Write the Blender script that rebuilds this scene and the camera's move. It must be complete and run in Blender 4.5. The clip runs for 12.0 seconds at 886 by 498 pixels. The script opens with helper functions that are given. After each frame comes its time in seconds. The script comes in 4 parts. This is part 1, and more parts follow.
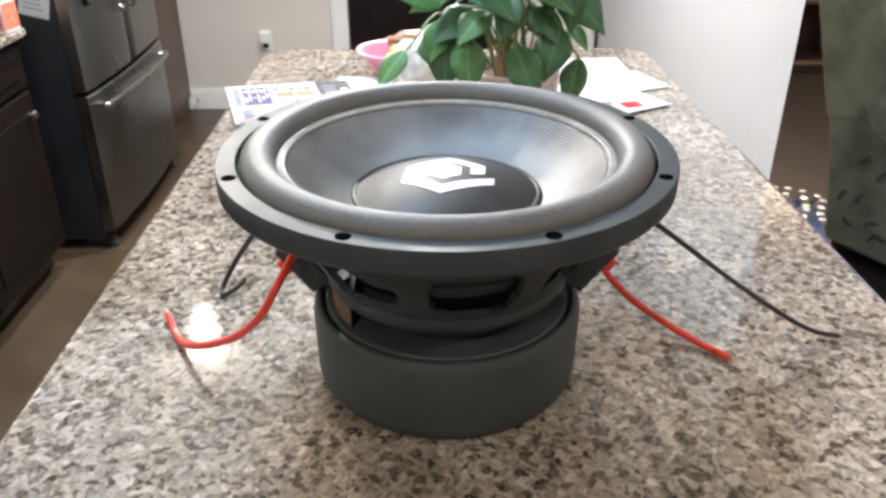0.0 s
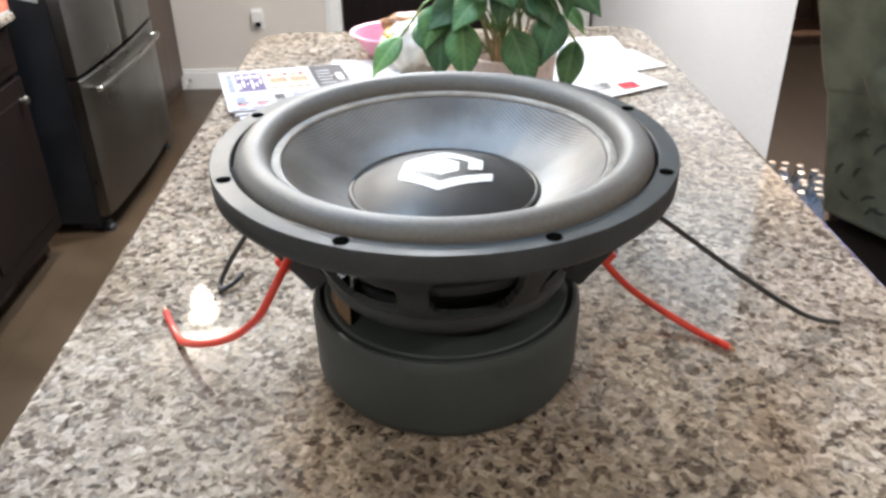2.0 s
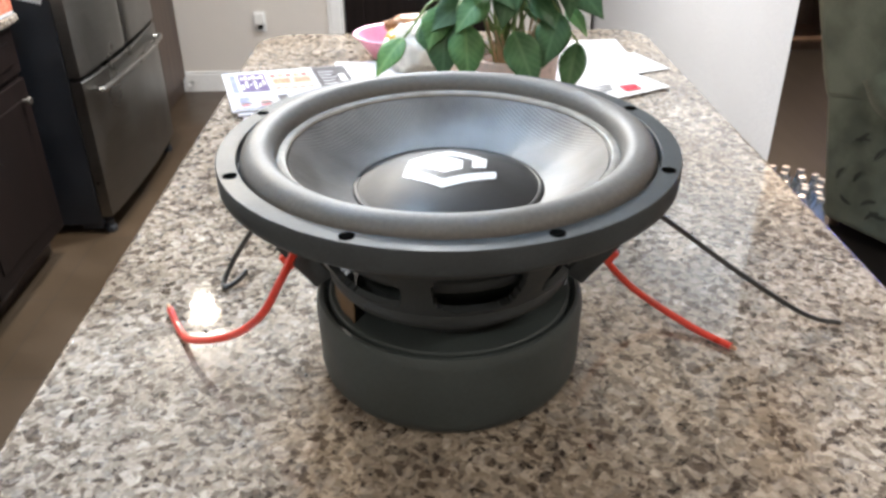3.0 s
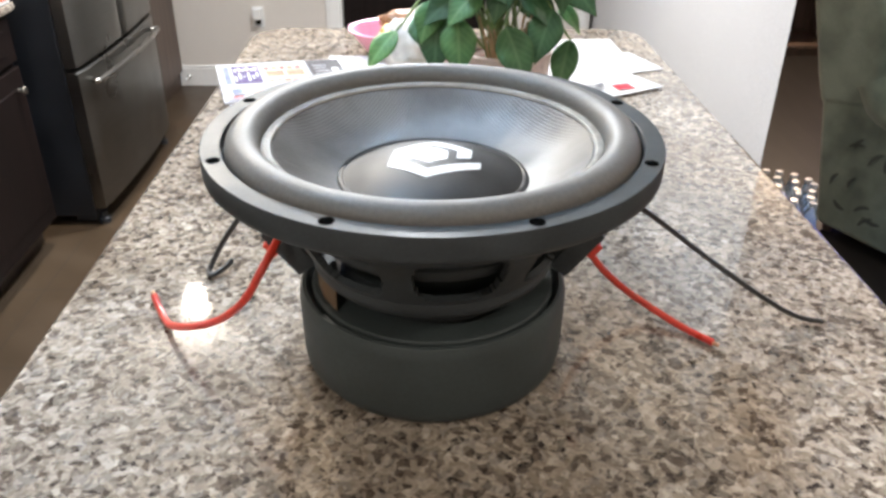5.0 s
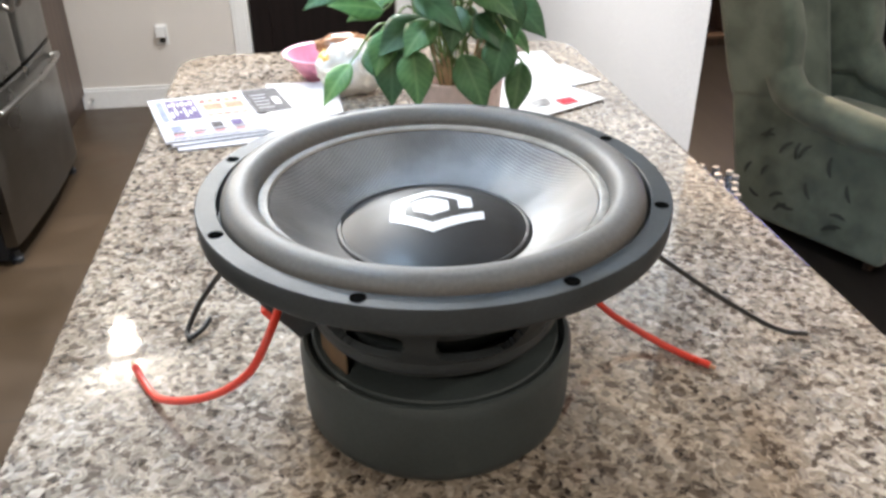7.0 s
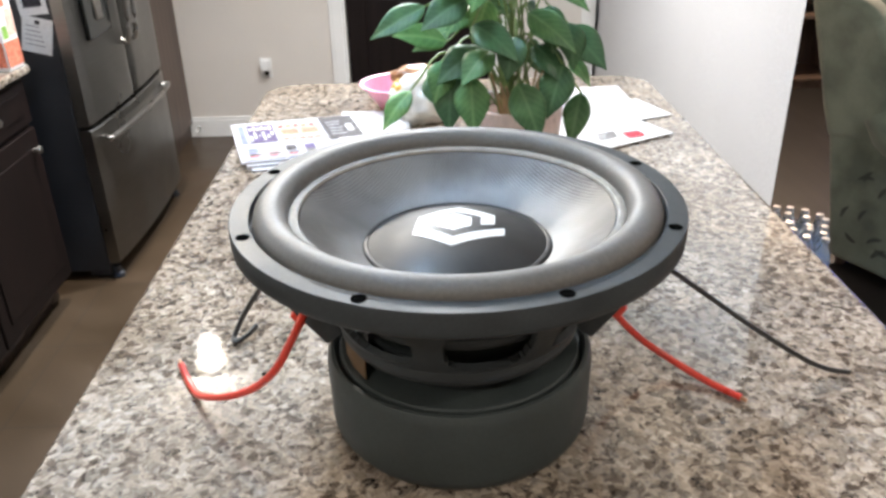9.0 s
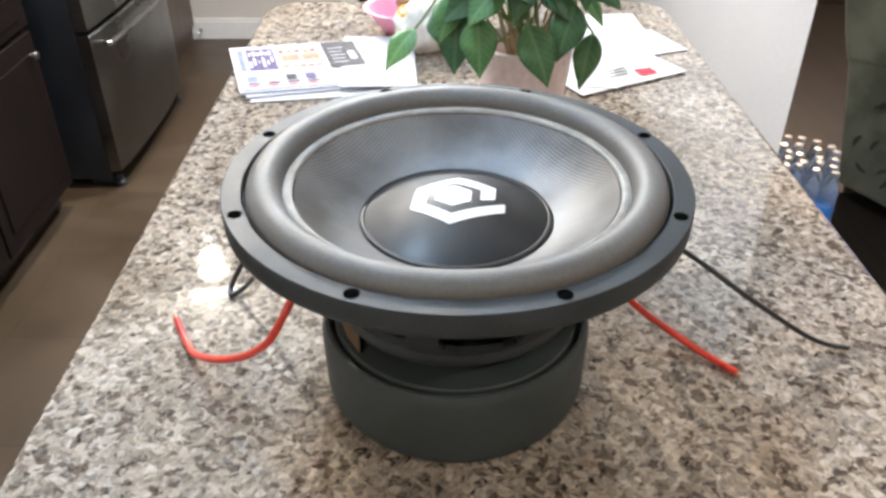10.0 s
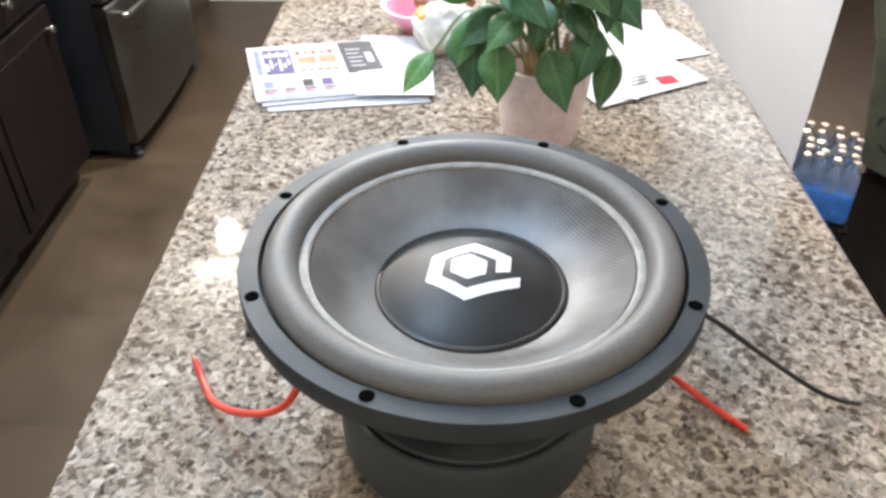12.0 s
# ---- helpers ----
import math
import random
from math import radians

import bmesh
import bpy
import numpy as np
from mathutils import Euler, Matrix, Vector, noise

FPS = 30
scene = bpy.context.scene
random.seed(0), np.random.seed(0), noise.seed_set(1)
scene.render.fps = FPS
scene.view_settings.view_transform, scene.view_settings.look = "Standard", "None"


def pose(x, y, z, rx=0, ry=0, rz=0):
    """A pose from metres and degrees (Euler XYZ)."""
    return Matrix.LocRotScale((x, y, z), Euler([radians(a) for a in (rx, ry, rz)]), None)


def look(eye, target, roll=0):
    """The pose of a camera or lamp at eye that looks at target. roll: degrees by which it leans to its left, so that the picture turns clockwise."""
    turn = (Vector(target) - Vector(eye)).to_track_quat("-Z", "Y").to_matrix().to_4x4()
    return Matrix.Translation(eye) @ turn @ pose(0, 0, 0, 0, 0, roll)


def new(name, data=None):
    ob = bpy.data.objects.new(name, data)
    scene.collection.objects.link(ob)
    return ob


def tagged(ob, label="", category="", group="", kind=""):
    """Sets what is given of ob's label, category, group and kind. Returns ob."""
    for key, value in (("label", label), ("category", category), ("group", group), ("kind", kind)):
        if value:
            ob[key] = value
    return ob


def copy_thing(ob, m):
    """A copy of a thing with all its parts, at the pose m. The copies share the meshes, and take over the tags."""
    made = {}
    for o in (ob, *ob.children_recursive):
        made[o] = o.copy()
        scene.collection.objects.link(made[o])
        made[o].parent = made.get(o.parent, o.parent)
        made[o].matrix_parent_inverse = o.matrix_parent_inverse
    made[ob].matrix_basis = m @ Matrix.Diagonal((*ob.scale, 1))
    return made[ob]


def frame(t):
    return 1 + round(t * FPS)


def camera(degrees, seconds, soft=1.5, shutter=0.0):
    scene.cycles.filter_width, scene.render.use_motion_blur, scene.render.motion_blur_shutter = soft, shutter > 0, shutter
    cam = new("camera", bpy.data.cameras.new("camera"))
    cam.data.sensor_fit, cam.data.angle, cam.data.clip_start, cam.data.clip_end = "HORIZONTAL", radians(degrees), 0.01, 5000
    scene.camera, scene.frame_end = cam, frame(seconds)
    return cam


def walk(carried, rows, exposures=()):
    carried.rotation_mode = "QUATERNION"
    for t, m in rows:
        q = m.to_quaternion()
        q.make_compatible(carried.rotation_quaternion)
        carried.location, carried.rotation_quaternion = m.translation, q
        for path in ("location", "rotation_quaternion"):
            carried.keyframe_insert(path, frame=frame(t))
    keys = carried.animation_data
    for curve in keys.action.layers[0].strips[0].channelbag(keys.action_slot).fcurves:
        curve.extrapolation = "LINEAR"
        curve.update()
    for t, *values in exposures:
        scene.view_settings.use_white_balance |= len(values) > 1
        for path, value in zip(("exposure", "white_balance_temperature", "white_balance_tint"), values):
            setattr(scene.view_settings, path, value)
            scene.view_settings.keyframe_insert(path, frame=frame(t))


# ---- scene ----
cam = camera(57.5, 12.0, soft=3.0)
PATH = [
    (0, (-0.016, -0.655, 0.475), (0.018, 1.11, -0.464), -0.1),
    (0.5, (-0.012, -0.653, 0.48), (0.013, 1.107, -0.469), -1.9),
    (1, (-0.011, -0.651, 0.493), (0.026, 1.102, -0.47), -2.2),
    (1.5, (-0.015, -0.645, 0.492), (0.027, 1.101, -0.482), -1.6),
    (2, (-0.017, -0.641, 0.489), (0.023, 1.094, -0.505), -0.9),
    (2.5, (-0.018, -0.647, 0.492), (0.017, 1.1, -0.48), -0.2),
    (2.7, (-0.021, -0.648, 0.49), (0.019, 1.092, -0.496), -0.7),
    (4.5, (-0.009, -0.645, 0.481), (0.033, 1.095, -0.504), 0.4),
    (5, (-0.009, -0.653, 0.479), (0.04, 1.087, -0.506), 0.6),
    (5.5, (0.001, -0.655, 0.495), (0.069, 1.088, -0.484), 0.6),
    (6, (-0.022, -0.647, 0.49), (0.085, 1.089, -0.497), 2.2),
    (6.5, (-0.055, -0.632, 0.482), (0.105, 1.085, -0.533), 3.0),
    (7, (-0.085, -0.611, 0.511), (0.175, 1.11, -0.474), -0.3),
    (7.2, (-0.105, -0.611, 0.509), (0.196, 1.121, -0.446), 1.0),
    (8.8, (-0.032, -0.638, 0.497), (0.041, 1.136, -0.424), -0.1),
    (9, (-0.024, -0.647, 0.504), (0.006, 1.138, -0.397), -1.4),
    (9.3, (-0.016, -0.648, 0.503), (-0.029, 1.152, -0.37), -4.5),
    (9.5, (-0.01, -0.645, 0.503), (0.002, 1.14, -0.399), -4.7),
    (10, (-0.017, -0.601, 0.55), (-0.002, 1.063, -0.559), 0.0),
    (10.5, (-0.019, -0.509, 0.619), (0.03, 0.957, -0.74), 3.5),
    (11, (-0.018, -0.442, 0.657), (0.057, 0.955, -0.772), 3.7),
    (11.1, (-0.023, -0.438, 0.649), (0.052, 0.94, -0.798), 3.7),
    (11.5, (-0.018, -0.447, 0.656), (0.003, 0.943, -0.782), 0.9),
    (12, (-0.017, -0.544, 0.637), (-0.04, 1.049, -0.573), 0.0),
]
walk(cam, [(t, look(eye, target, roll)) for t, eye, target, roll in PATH],
     exposures=[(0.0, 1.19), (12.0, 1.19)])

# ---------------------------------------------------------------- light
FLOOR = -1.07          # the island top is z = 0, bar height
CEIL = 1.47
TOP_LOW = -0.15        # worktop along the wall

world = bpy.data.worlds.new("world")
scene.world = world
world.use_nodes = True
wbg = world.node_tree.nodes["Background"]
wbg.inputs[0].default_value = (0.75, 0.85, 1.0, 1)
wbg.inputs[1].default_value = 0.25


def area_lamp(name, at, size, watts, colour, down=True, size_y=None, target=None):
    d = bpy.data.lights.new(name, "AREA")
    d.energy, d.color = watts, colour
    d.size = size
    if size_y:
        d.shape, d.size_y = "RECTANGLE", size_y
    else:
        d.shape = "DISK"
    ob = new(name, d)
    ob.matrix_world = look(at, target or (at[0], at[1] + 0.001, at[2] - 1))
    return ob


WARM = (0.94, 0.97, 1.0)
TAN = (1.0, 0.91, 0.80)
AMBER = (1.0, 0.94, 0.86)
ORANGE = (1.0, 0.74, 0.53)
# place, power, colour and tilt of the recessed downlights; the AMBER ones are added fill, unseen
DOWNLIGHTS_AND_FILLS = [(-0.98, 2.26, 30, TAN, (0.12, -0.60)), (-0.20, 2.87, 44, WARM, (0.03, -0.75)), (1.0, -0.95, 4, AMBER, (0, 0.01)), (-0.75, -1.5, 5, AMBER, (0.15, 0.3)),
              (2.2, 4.25, 82, ORANGE, (-0.30, -0.65)), (1.9, 0.65, 11, AMBER, (0.2, 0.3))]
for lx, ly, p, colour, tilt in DOWNLIGHTS_AND_FILLS:
    area_lamp("downlight_and_fill", (lx, ly, CEIL - 0.055), 0.065, p, colour, target=(lx + tilt[0], ly + tilt[1], CEIL - 1.055))


# ---------------------------------------------------------------- materials
def material(name):
    m = bpy.data.materials.new(name)
    m.use_nodes = True
    t = m.node_tree
    return m, t, t.nodes["Principled BSDF"]


def nd(t, kind, **kw):
    n = t.nodes.new(kind)
    for k, v in kw.items():
        n.inputs[k].default_value = v
    return n


def ramp(t, fac, stops, interp="LINEAR"):
    r = t.nodes.new("ShaderNodeValToRGB")
    r.color_ramp.interpolation = interp
    e = r.color_ramp.elements
    while len(e) < len(stops):
        e.new(0.5)
    for el, (p, c) in zip(e, stops):
        el.position = p
        el.color = (*c, 1) if len(c) == 3 else c
    t.links.new(fac, r.inputs[0])
    return r.outputs[0]


def coords(t):
    return t.nodes.new("ShaderNodeTexCoord").outputs["Object"]


def mix(t, fac, a, b, mode="MIX"):
    n = t.nodes.new("ShaderNodeMix")
    n.data_type, n.blend_type = "RGBA", mode
    for sock, v in ((n.inputs[0], fac), (n.inputs[6], a), (n.inputs[7], b)):
        if isinstance(v, (int, float)):
            sock.default_value = v
        elif isinstance(v, tuple):
            sock.default_value = (*v, 1)
        else:
            t.links.new(v, sock)
    return n.outputs[2]


def bump(t, bsdf, height, strength, dist=0.001):
    b = nd(t, "ShaderNodeBump", Strength=strength, Distance=dist)
    t.links.new(height, b.inputs["Height"])
    t.links.new(b.outputs[0], bsdf.inputs["Normal"])


def mottled(name, base, vary=0.25, scale=6.0, fine=140.0, rough=0.5, metal=0.0, rvary=0.12, relief=0.15, spec=0.5, coat=0.0, tint=None):
    """A surface whose colour and gloss vary at two scales."""
    m, t, b = material(name)
    co = coords(t)
    n1 = nd(t, "ShaderNodeTexNoise", Scale=scale, Detail=4.0)
    n2 = nd(t, "ShaderNodeTexNoise", Scale=fine, Detail=3.0)
    t.links.new(co, n1.inputs[0])
    t.links.new(co, n2.inputs[0])
    lo = tuple(c * (1 - vary) for c in base)
    hi = tuple(min(1, c * (1 + vary)) for c in (tint or base))
    c1 = ramp(t, n1.outputs[0], [(0.3, lo), (0.7, hi)])
    c2 = ramp(t, n2.outputs[0], [(0.3, (0.82,) * 3), (0.7, (1.0,) * 3)])
    t.links.new(mix(t, 1.0, c1, c2, "MULTIPLY"), b.inputs["Base Color"])
    r = ramp(t, n1.outputs[0], [(0.3, (max(0, rough - rvary),) * 3), (0.7, (min(1, rough + rvary),) * 3)])
    t.links.new(r, b.inputs["Roughness"])
    b.inputs["Metallic"].default_value = metal
    b.inputs["Specular IOR Level"].default_value = spec
    b.inputs["Coat Weight"].default_value = coat
    bump(t, b, n2.outputs[0], relief)
    return m


def granite():
    m, t, b = material("granite")
    co = coords(t)
    warp = nd(t, "ShaderNodeTexNoise", Scale=60.0, Detail=3.0)
    t.links.new(co, warp.inputs[0])
    add = nd(t, "ShaderNodeVectorMath")
    add.operation = "MULTIPLY_ADD"
    add.inputs[1].default_value = (0.012,) * 3
    t.links.new(warp.outputs["Color"], add.inputs[0])
    t.links.new(co, add.inputs[2])
    v1 = nd(t, "ShaderNodeTexVoronoi", Scale=125.0)
    v2 = nd(t, "ShaderNodeTexVoronoi", Scale=260.0)
    v3 = nd(t, "ShaderNodeTexVoronoi", Scale=105.0)
    for v in (v1, v2, v3):
        t.links.new(add.outputs[0], v.inputs["Vector"])
    sep1 = nd(t, "ShaderNodeSeparateColor")
    sep2 = nd(t, "ShaderNodeSeparateColor")
    sep3 = nd(t, "ShaderNodeSeparateColor")
    for s, v in ((sep1, v1), (sep2, v2), (sep3, v3)):
        t.links.new(v.outputs["Color"], s.inputs[0])
    big = ramp(t, sep1.outputs[0], [(0.0, (0.05, 0.045, 0.042)), (0.12, (0.20, 0.175, 0.155)), (0.34, (0.36, 0.32, 0.28)),
                                    (0.56, (0.48, 0.44, 0.40)), (0.76, (0.38, 0.365, 0.36)), (0.90, (0.66, 0.62, 0.58))], "CONSTANT")
    fine = ramp(t, sep2.outputs[1], [(0.0, (0.06, 0.05, 0.05)), (0.16, (0.28, 0.25, 0.22)), (0.5, (0.46, 0.43, 0.39)), (0.85, (0.66, 0.62, 0.57))], "CONSTANT")
    c = mix(t, 0.42, big, fine)
    patch = nd(t, "ShaderNodeTexNoise", Scale=7.0, Detail=5.0)
    t.links.new(co, patch.inputs[0])
    dark = ramp(t, sep3.outputs[2], [(0.0, (0.3, 0.27, 0.25)), (0.12, (1, 1, 1))], "CONSTANT")
    c = mix(t, 0.85, c, dark, "MULTIPLY")
    tone = ramp(t, patch.outputs[0], [(0.32, (0.58, 0.54, 0.49)), (0.68, (0.90, 0.86, 0.80))])
    c = mix(t, 1.0, c, tone, "MULTIPLY")
    vein = nd(t, "ShaderNodeTexNoise", Scale=2.1, Detail=4.0)
    t.links.new(co, vein.inputs[0])
    c = mix(t, 1.0, c, ramp(t, vein.outputs[0], [(0.36, (0.97, 0.98, 1.0)), (0.62, (1.0, 0.95, 0.89))]), "MULTIPLY")
    t.links.new(c, b.inputs["Base Color"])
    rr = ramp(t, sep2.outputs[0], [(0.0, (0.014,) * 3), (1.0, (0.036,) * 3)])
    t.links.new(rr, b.inputs["Roughness"])
    b.inputs["Specular IOR Level"].default_value = 0.75
    bump(t, b, sep1.outputs[0], 0.008, 0.0005)
    return m


def wood(name, base, rough=0.4, grain=28.0, axis=(1, 1, 0.06), coat=0.1, spec=0.5):
    m, t, b = material(name)
    mp = nd(t, "ShaderNodeMapping")
    mp.inputs["Scale"].default_value = axis
    t.links.new(coords(t), mp.inputs[0])
    n = nd(t, "ShaderNodeTexNoise", Scale=grain, Detail=6.0, Distortion=0.6)
    t.links.new(mp.outputs[0], n.inputs[0])
    c = ramp(t, n.outputs[0], [(0.3, tuple(v * 0.55 for v in base)), (0.55, base), (0.75, tuple(v * 1.35 for v in base))])
    t.links.new(c, b.inputs["Base Color"])
    b.inputs["Roughness"].default_value = rough
    b.inputs["Coat Weight"].default_value = coat
    b.inputs["Specular IOR Level"].default_value = spec
    bump(t, b, n.outputs[0], 0.08)
    return m


def stainless():
    m, t, b = material("brushed_steel")
    mp = nd(t, "ShaderNodeMapping")
    mp.inputs["Scale"].default_value = (4, 2, 260)
    t.links.new(coords(t), mp.inputs[0])
    n = nd(t, "ShaderNodeTexNoise", Scale=3.0, Detail=4.0)
    t.links.new(mp.outputs[0], n.inputs[0])
    smear = nd(t, "ShaderNodeTexNoise", Scale=5.0, Detail=3.0)
    t.links.new(coords(t), smear.inputs[0])
    t.links.new(ramp(t, n.outputs[0], [(0.2, (0.165, 0.162, 0.155)), (0.8, (0.23, 0.226, 0.215))]), b.inputs["Base Color"])
    t.links.new(ramp(t, smear.outputs[0], [(0.3, (0.27,) * 3), (0.7, (0.40,) * 3)]), b.inputs["Roughness"])
    b.inputs["Metallic"].default_value = 1.0
    bump(t, b, n.outputs[0], 0.05, 0.0004)
    return m


def floor_tile():
    m, t, b = material("brown_floor_tile")
    co = coords(t)
    br = nd(t, "ShaderNodeTexBrick", Scale=1.0)
    br.offset = 0.0
    br.inputs["Brick Width"].default_value = 0.45
    br.inputs["Row Height"].default_value = 0.45
    br.inputs["Mortar Size"].default_value = 0.004
    br.inputs["Color1"].default_value = (0.052, 0.037, 0.023, 1)
    br.inputs["Color2"].default_value = (0.061, 0.043, 0.027, 1)
    br.inputs["Mortar"].default_value = (0.042, 0.032, 0.023, 1)
    t.links.new(co, br.inputs[0])
    n = nd(t, "ShaderNodeTexNoise", Scale=4.0, Detail=6.0)
    t.links.new(co, n.inputs[0])
    t.links.new(mix(t, 0.7, br.outputs[0], ramp(t, n.outputs[0], [(0.3, (0.65, 0.6, 0.55)), (0.7, (1.15, 1.05, 1.0))]), "MULTIPLY"), b.inputs["Base Color"])
    t.links.new(ramp(t, n.outputs[0], [(0.3, (0.3,) * 3), (0.7, (0.48,) * 3)]), b.inputs["Roughness"])
    bump(t, b, n.outputs[0], 0.1)
    return m


def paint(name, base, rough=0.6):
    return mottled(name, base, vary=0.03, scale=2.5, fine=220.0, rough=rough, relief=0.06, rvary=0.05)


def carbon_cone():
    """Woven glossy black fibre with streaks that run from the rim to the cap."""
    m, t, b = material("woven_black_cone")
    co = coords(t)
    sep = nd(t, "ShaderNodeSeparateXYZ")
    t.links.new(co, sep.inputs[0])
    ang = nd(t, "ShaderNodeMath")
    ang.operation = "ARCTAN2"
    t.links.new(sep.outputs[1], ang.inputs[0])
    t.links.new(sep.outputs[0], ang.inputs[1])
    rad = nd(t, "ShaderNodeVectorMath")
    rad.operation = "LENGTH"
    t.links.new(co, rad.inputs[0])
    polar = nd(t, "ShaderNodeCombineXYZ")
    t.links.new(ang.outputs[0], polar.inputs[0])
    t.links.new(rad.outputs["Value"], polar.inputs[1])
    streak = nd(t, "ShaderNodeTexNoise", Scale=26.0, Detail=6.0, Roughness=0.7)
    t.links.new(polar.outputs[0], streak.inputs[0])
    waves = []
    for rot in (32, -32):
        mp = nd(t, "ShaderNodeMapping")
        mp.inputs["Rotation"].default_value = (0, 0, radians(rot))
        t.links.new(co, mp.inputs[0])
        w = nd(t, "ShaderNodeTexWave", Scale=120.0, Distortion=0.5)
        t.links.new(mp.outputs[0], w.inputs[0])
        waves.append(w.outputs["Fac"])
    weave = mix(t, 0.5, waves[0], waves[1])
    n = nd(t, "ShaderNodeTexNoise", Scale=10.0, Detail=6.0)
    t.links.new(co, n.inputs[0])
    # pale and brown blotches in the base colour stand in for reflected patches
    t.links.new(mix(t, 0.5, ramp(t, weave, [(0.2, (0.030, 0.028, 0.027)), (0.8, (0.22, 0.212, 0.202))]),
                    ramp(t, n.outputs[0], [(0.40, (0.024, 0.018, 0.013)), (0.60, (0.240, 0.232, 0.222))])), b.inputs["Base Color"])
    rough = mix(t, 0.5, ramp(t, n.outputs[0], [(0.35, (0.40,) * 3), (0.65, (0.62,) * 3)]), ramp(t, streak.outputs[0], [(0.35, (0.38,) * 3), (0.65, (0.62,) * 3)]))
    t.links.new(rough, b.inputs["Roughness"])
    b.inputs["Specular IOR Level"].default_value = 0.75
    b.inputs["Coat Weight"].default_value = 0.15
    b.inputs["Coat Roughness"].default_value = 0.38
    b.inputs["Anisotropic"].default_value = 0.8
    tangent = nd(t, "ShaderNodeTangent")
    tangent.direction_type, tangent.axis = "RADIAL", "Z"
    t.links.new(tangent.outputs[0], b.inputs["Tangent"])
    b1 = nd(t, "ShaderNodeBump", Strength=0.22, Distance=0.0012)
    t.links.new(streak.outputs[0], b1.inputs["Height"])
    b2 = nd(t, "ShaderNodeBump", Strength=0.4, Distance=0.0005)
    t.links.new(weave, b2.inputs["Height"])
    t.links.new(b1.outputs[0], b2.inputs["Normal"])
    t.links.new(b2.outputs[0], b.inputs["Normal"])
    return m


def leaf_green():
    m, t, b = material("leaf_green")
    info = t.nodes.new("ShaderNodeObjectInfo")
    n = nd(t, "ShaderNodeTexNoise", Scale=30.0, Detail=4.0)
    t.links.new(coords(t), n.inputs[0])
    a = ramp(t, n.outputs[0], [(0.3, (0.032, 0.090, 0.036)), (0.7, (0.072, 0.165, 0.062))])
    sep = nd(t, "ShaderNodeSeparateXYZ")
    t.links.new(coords(t), sep.inputs[0])
    off = nd(t, "ShaderNodeMath")
    off.operation = "ABSOLUTE"
    t.links.new(sep.outputs[1], off.inputs[0])
    a = mix(t, ramp(t, off.outputs[0], [(0.0, (0.8,) * 3), (0.0016, (0.0,) * 3)]), a, (0.12, 0.22, 0.10))
    vein = nd(t, "ShaderNodeMath")
    vein.operation = "SUBTRACT"
    t.links.new(sep.outputs[0], vein.inputs[0])
    t.links.new(off.outputs[0], vein.inputs[1])
    sine = nd(t, "ShaderNodeMath")
    sine.operation = "PINGPONG"
    sine.inputs[1].default_value = 0.006
    t.links.new(vein.outputs[0], sine.inputs[0])
    a = mix(t, ramp(t, sine.outputs[0], [(0.0, (0.35,) * 3), (0.0012, (0.0,) * 3)]), a, (0.10, 0.19, 0.085))
    tone = ramp(t, info.outputs["Random"], [(0.0, (0.6, 0.68, 0.7)), (0.55, (1.1, 1.1, 1.05)), (0.8, (1.5, 1.5, 1.2)), (1.0, (2.3, 2.1, 1.5))])
    t.links.new(mix(t, 1.0, a, tone, "MULTIPLY"), b.inputs["Base Color"])
    b.inputs["Roughness"].default_value = 0.5
    b.inputs["Specular IOR Level"].default_value = 0.35
    b.inputs["Transmission Weight"].default_value = 0.0
    bump(t, b, n.outputs[0], 0.15)
    return m


def glass(name, colour=(1, 1, 1), rough=0.05):
    m, t, b = material(name)
    b.inputs["Base Color"].default_value = (*colour, 1)
    b.inputs["Roughness"].default_value = rough
    b.inputs["Transmission Weight"].default_value = 0.85
    b.inputs["IOR"].default_value = 1.33
    return m


def glow(name, colour, strength):
    m, t, b = material(name)
    b.inputs["Base Color"].default_value = (*colour, 1)
    b.inputs["Emission Color"].default_value = (*colour, 1)
    b.inputs["Emission Strength"].default_value = strength
    return m


def upholstery():
    m, t, b = material("sage_upholstery")
    co = coords(t)
    n = nd(t, "ShaderNodeTexNoise", Scale=380.0, Detail=2.0)
    big = nd(t, "ShaderNodeTexNoise", Scale=7.0, Detail=3.0)
    t.links.new(co, n.inputs[0])
    t.links.new(co, big.inputs[0])
    c = ramp(t, big.outputs[0], [(0.35, (0.075, 0.105, 0.086)), (0.65, (0.152, 0.196, 0.162))])
    t.links.new(mix(t, 1.0, c, ramp(t, n.outputs[0], [(0.3, (0.8,) * 3), (0.7, (1.05,) * 3)]), "MULTIPLY"), b.inputs["Base Color"])
    b.inputs["Roughness"].default_value = 0.9
    b.inputs["Sheen Weight"].default_value = 0.3
    bump(t, b, n.outputs[0], 0.3)
    return m


GRANITE = granite()
CABINET_WOOD = wood("dark_cherry_wood", (0.0065, 0.0030, 0.0026), 0.55, coat=0.0, spec=0.2)
PANEL_WOOD = wood("brown_panel_wood", (0.085, 0.052, 0.036), 0.45)
STEEL = stainless()
FRIDGE_SIDE = mottled("black_textured_steel", (0.022, 0.024, 0.029), rough=0.5, relief=0.3, fine=300)
BLACK_GLASS = mottled("black_glass", (0.008, 0.01, 0.01), rough=0.12, rvary=0.04, relief=0.0)
CHROME = mottled("satin_nickel", (0.42, 0.41, 0.39), metal=1.0, rough=0.34, vary=0.05, relief=0.02)
FLOOR_TILE = floor_tile()
DARK_FLOOR = wood("dark_wood_floor", (0.009, 0.008, 0.0075), 0.5, axis=(1, 0.08, 1), coat=0.0, spec=0.25)
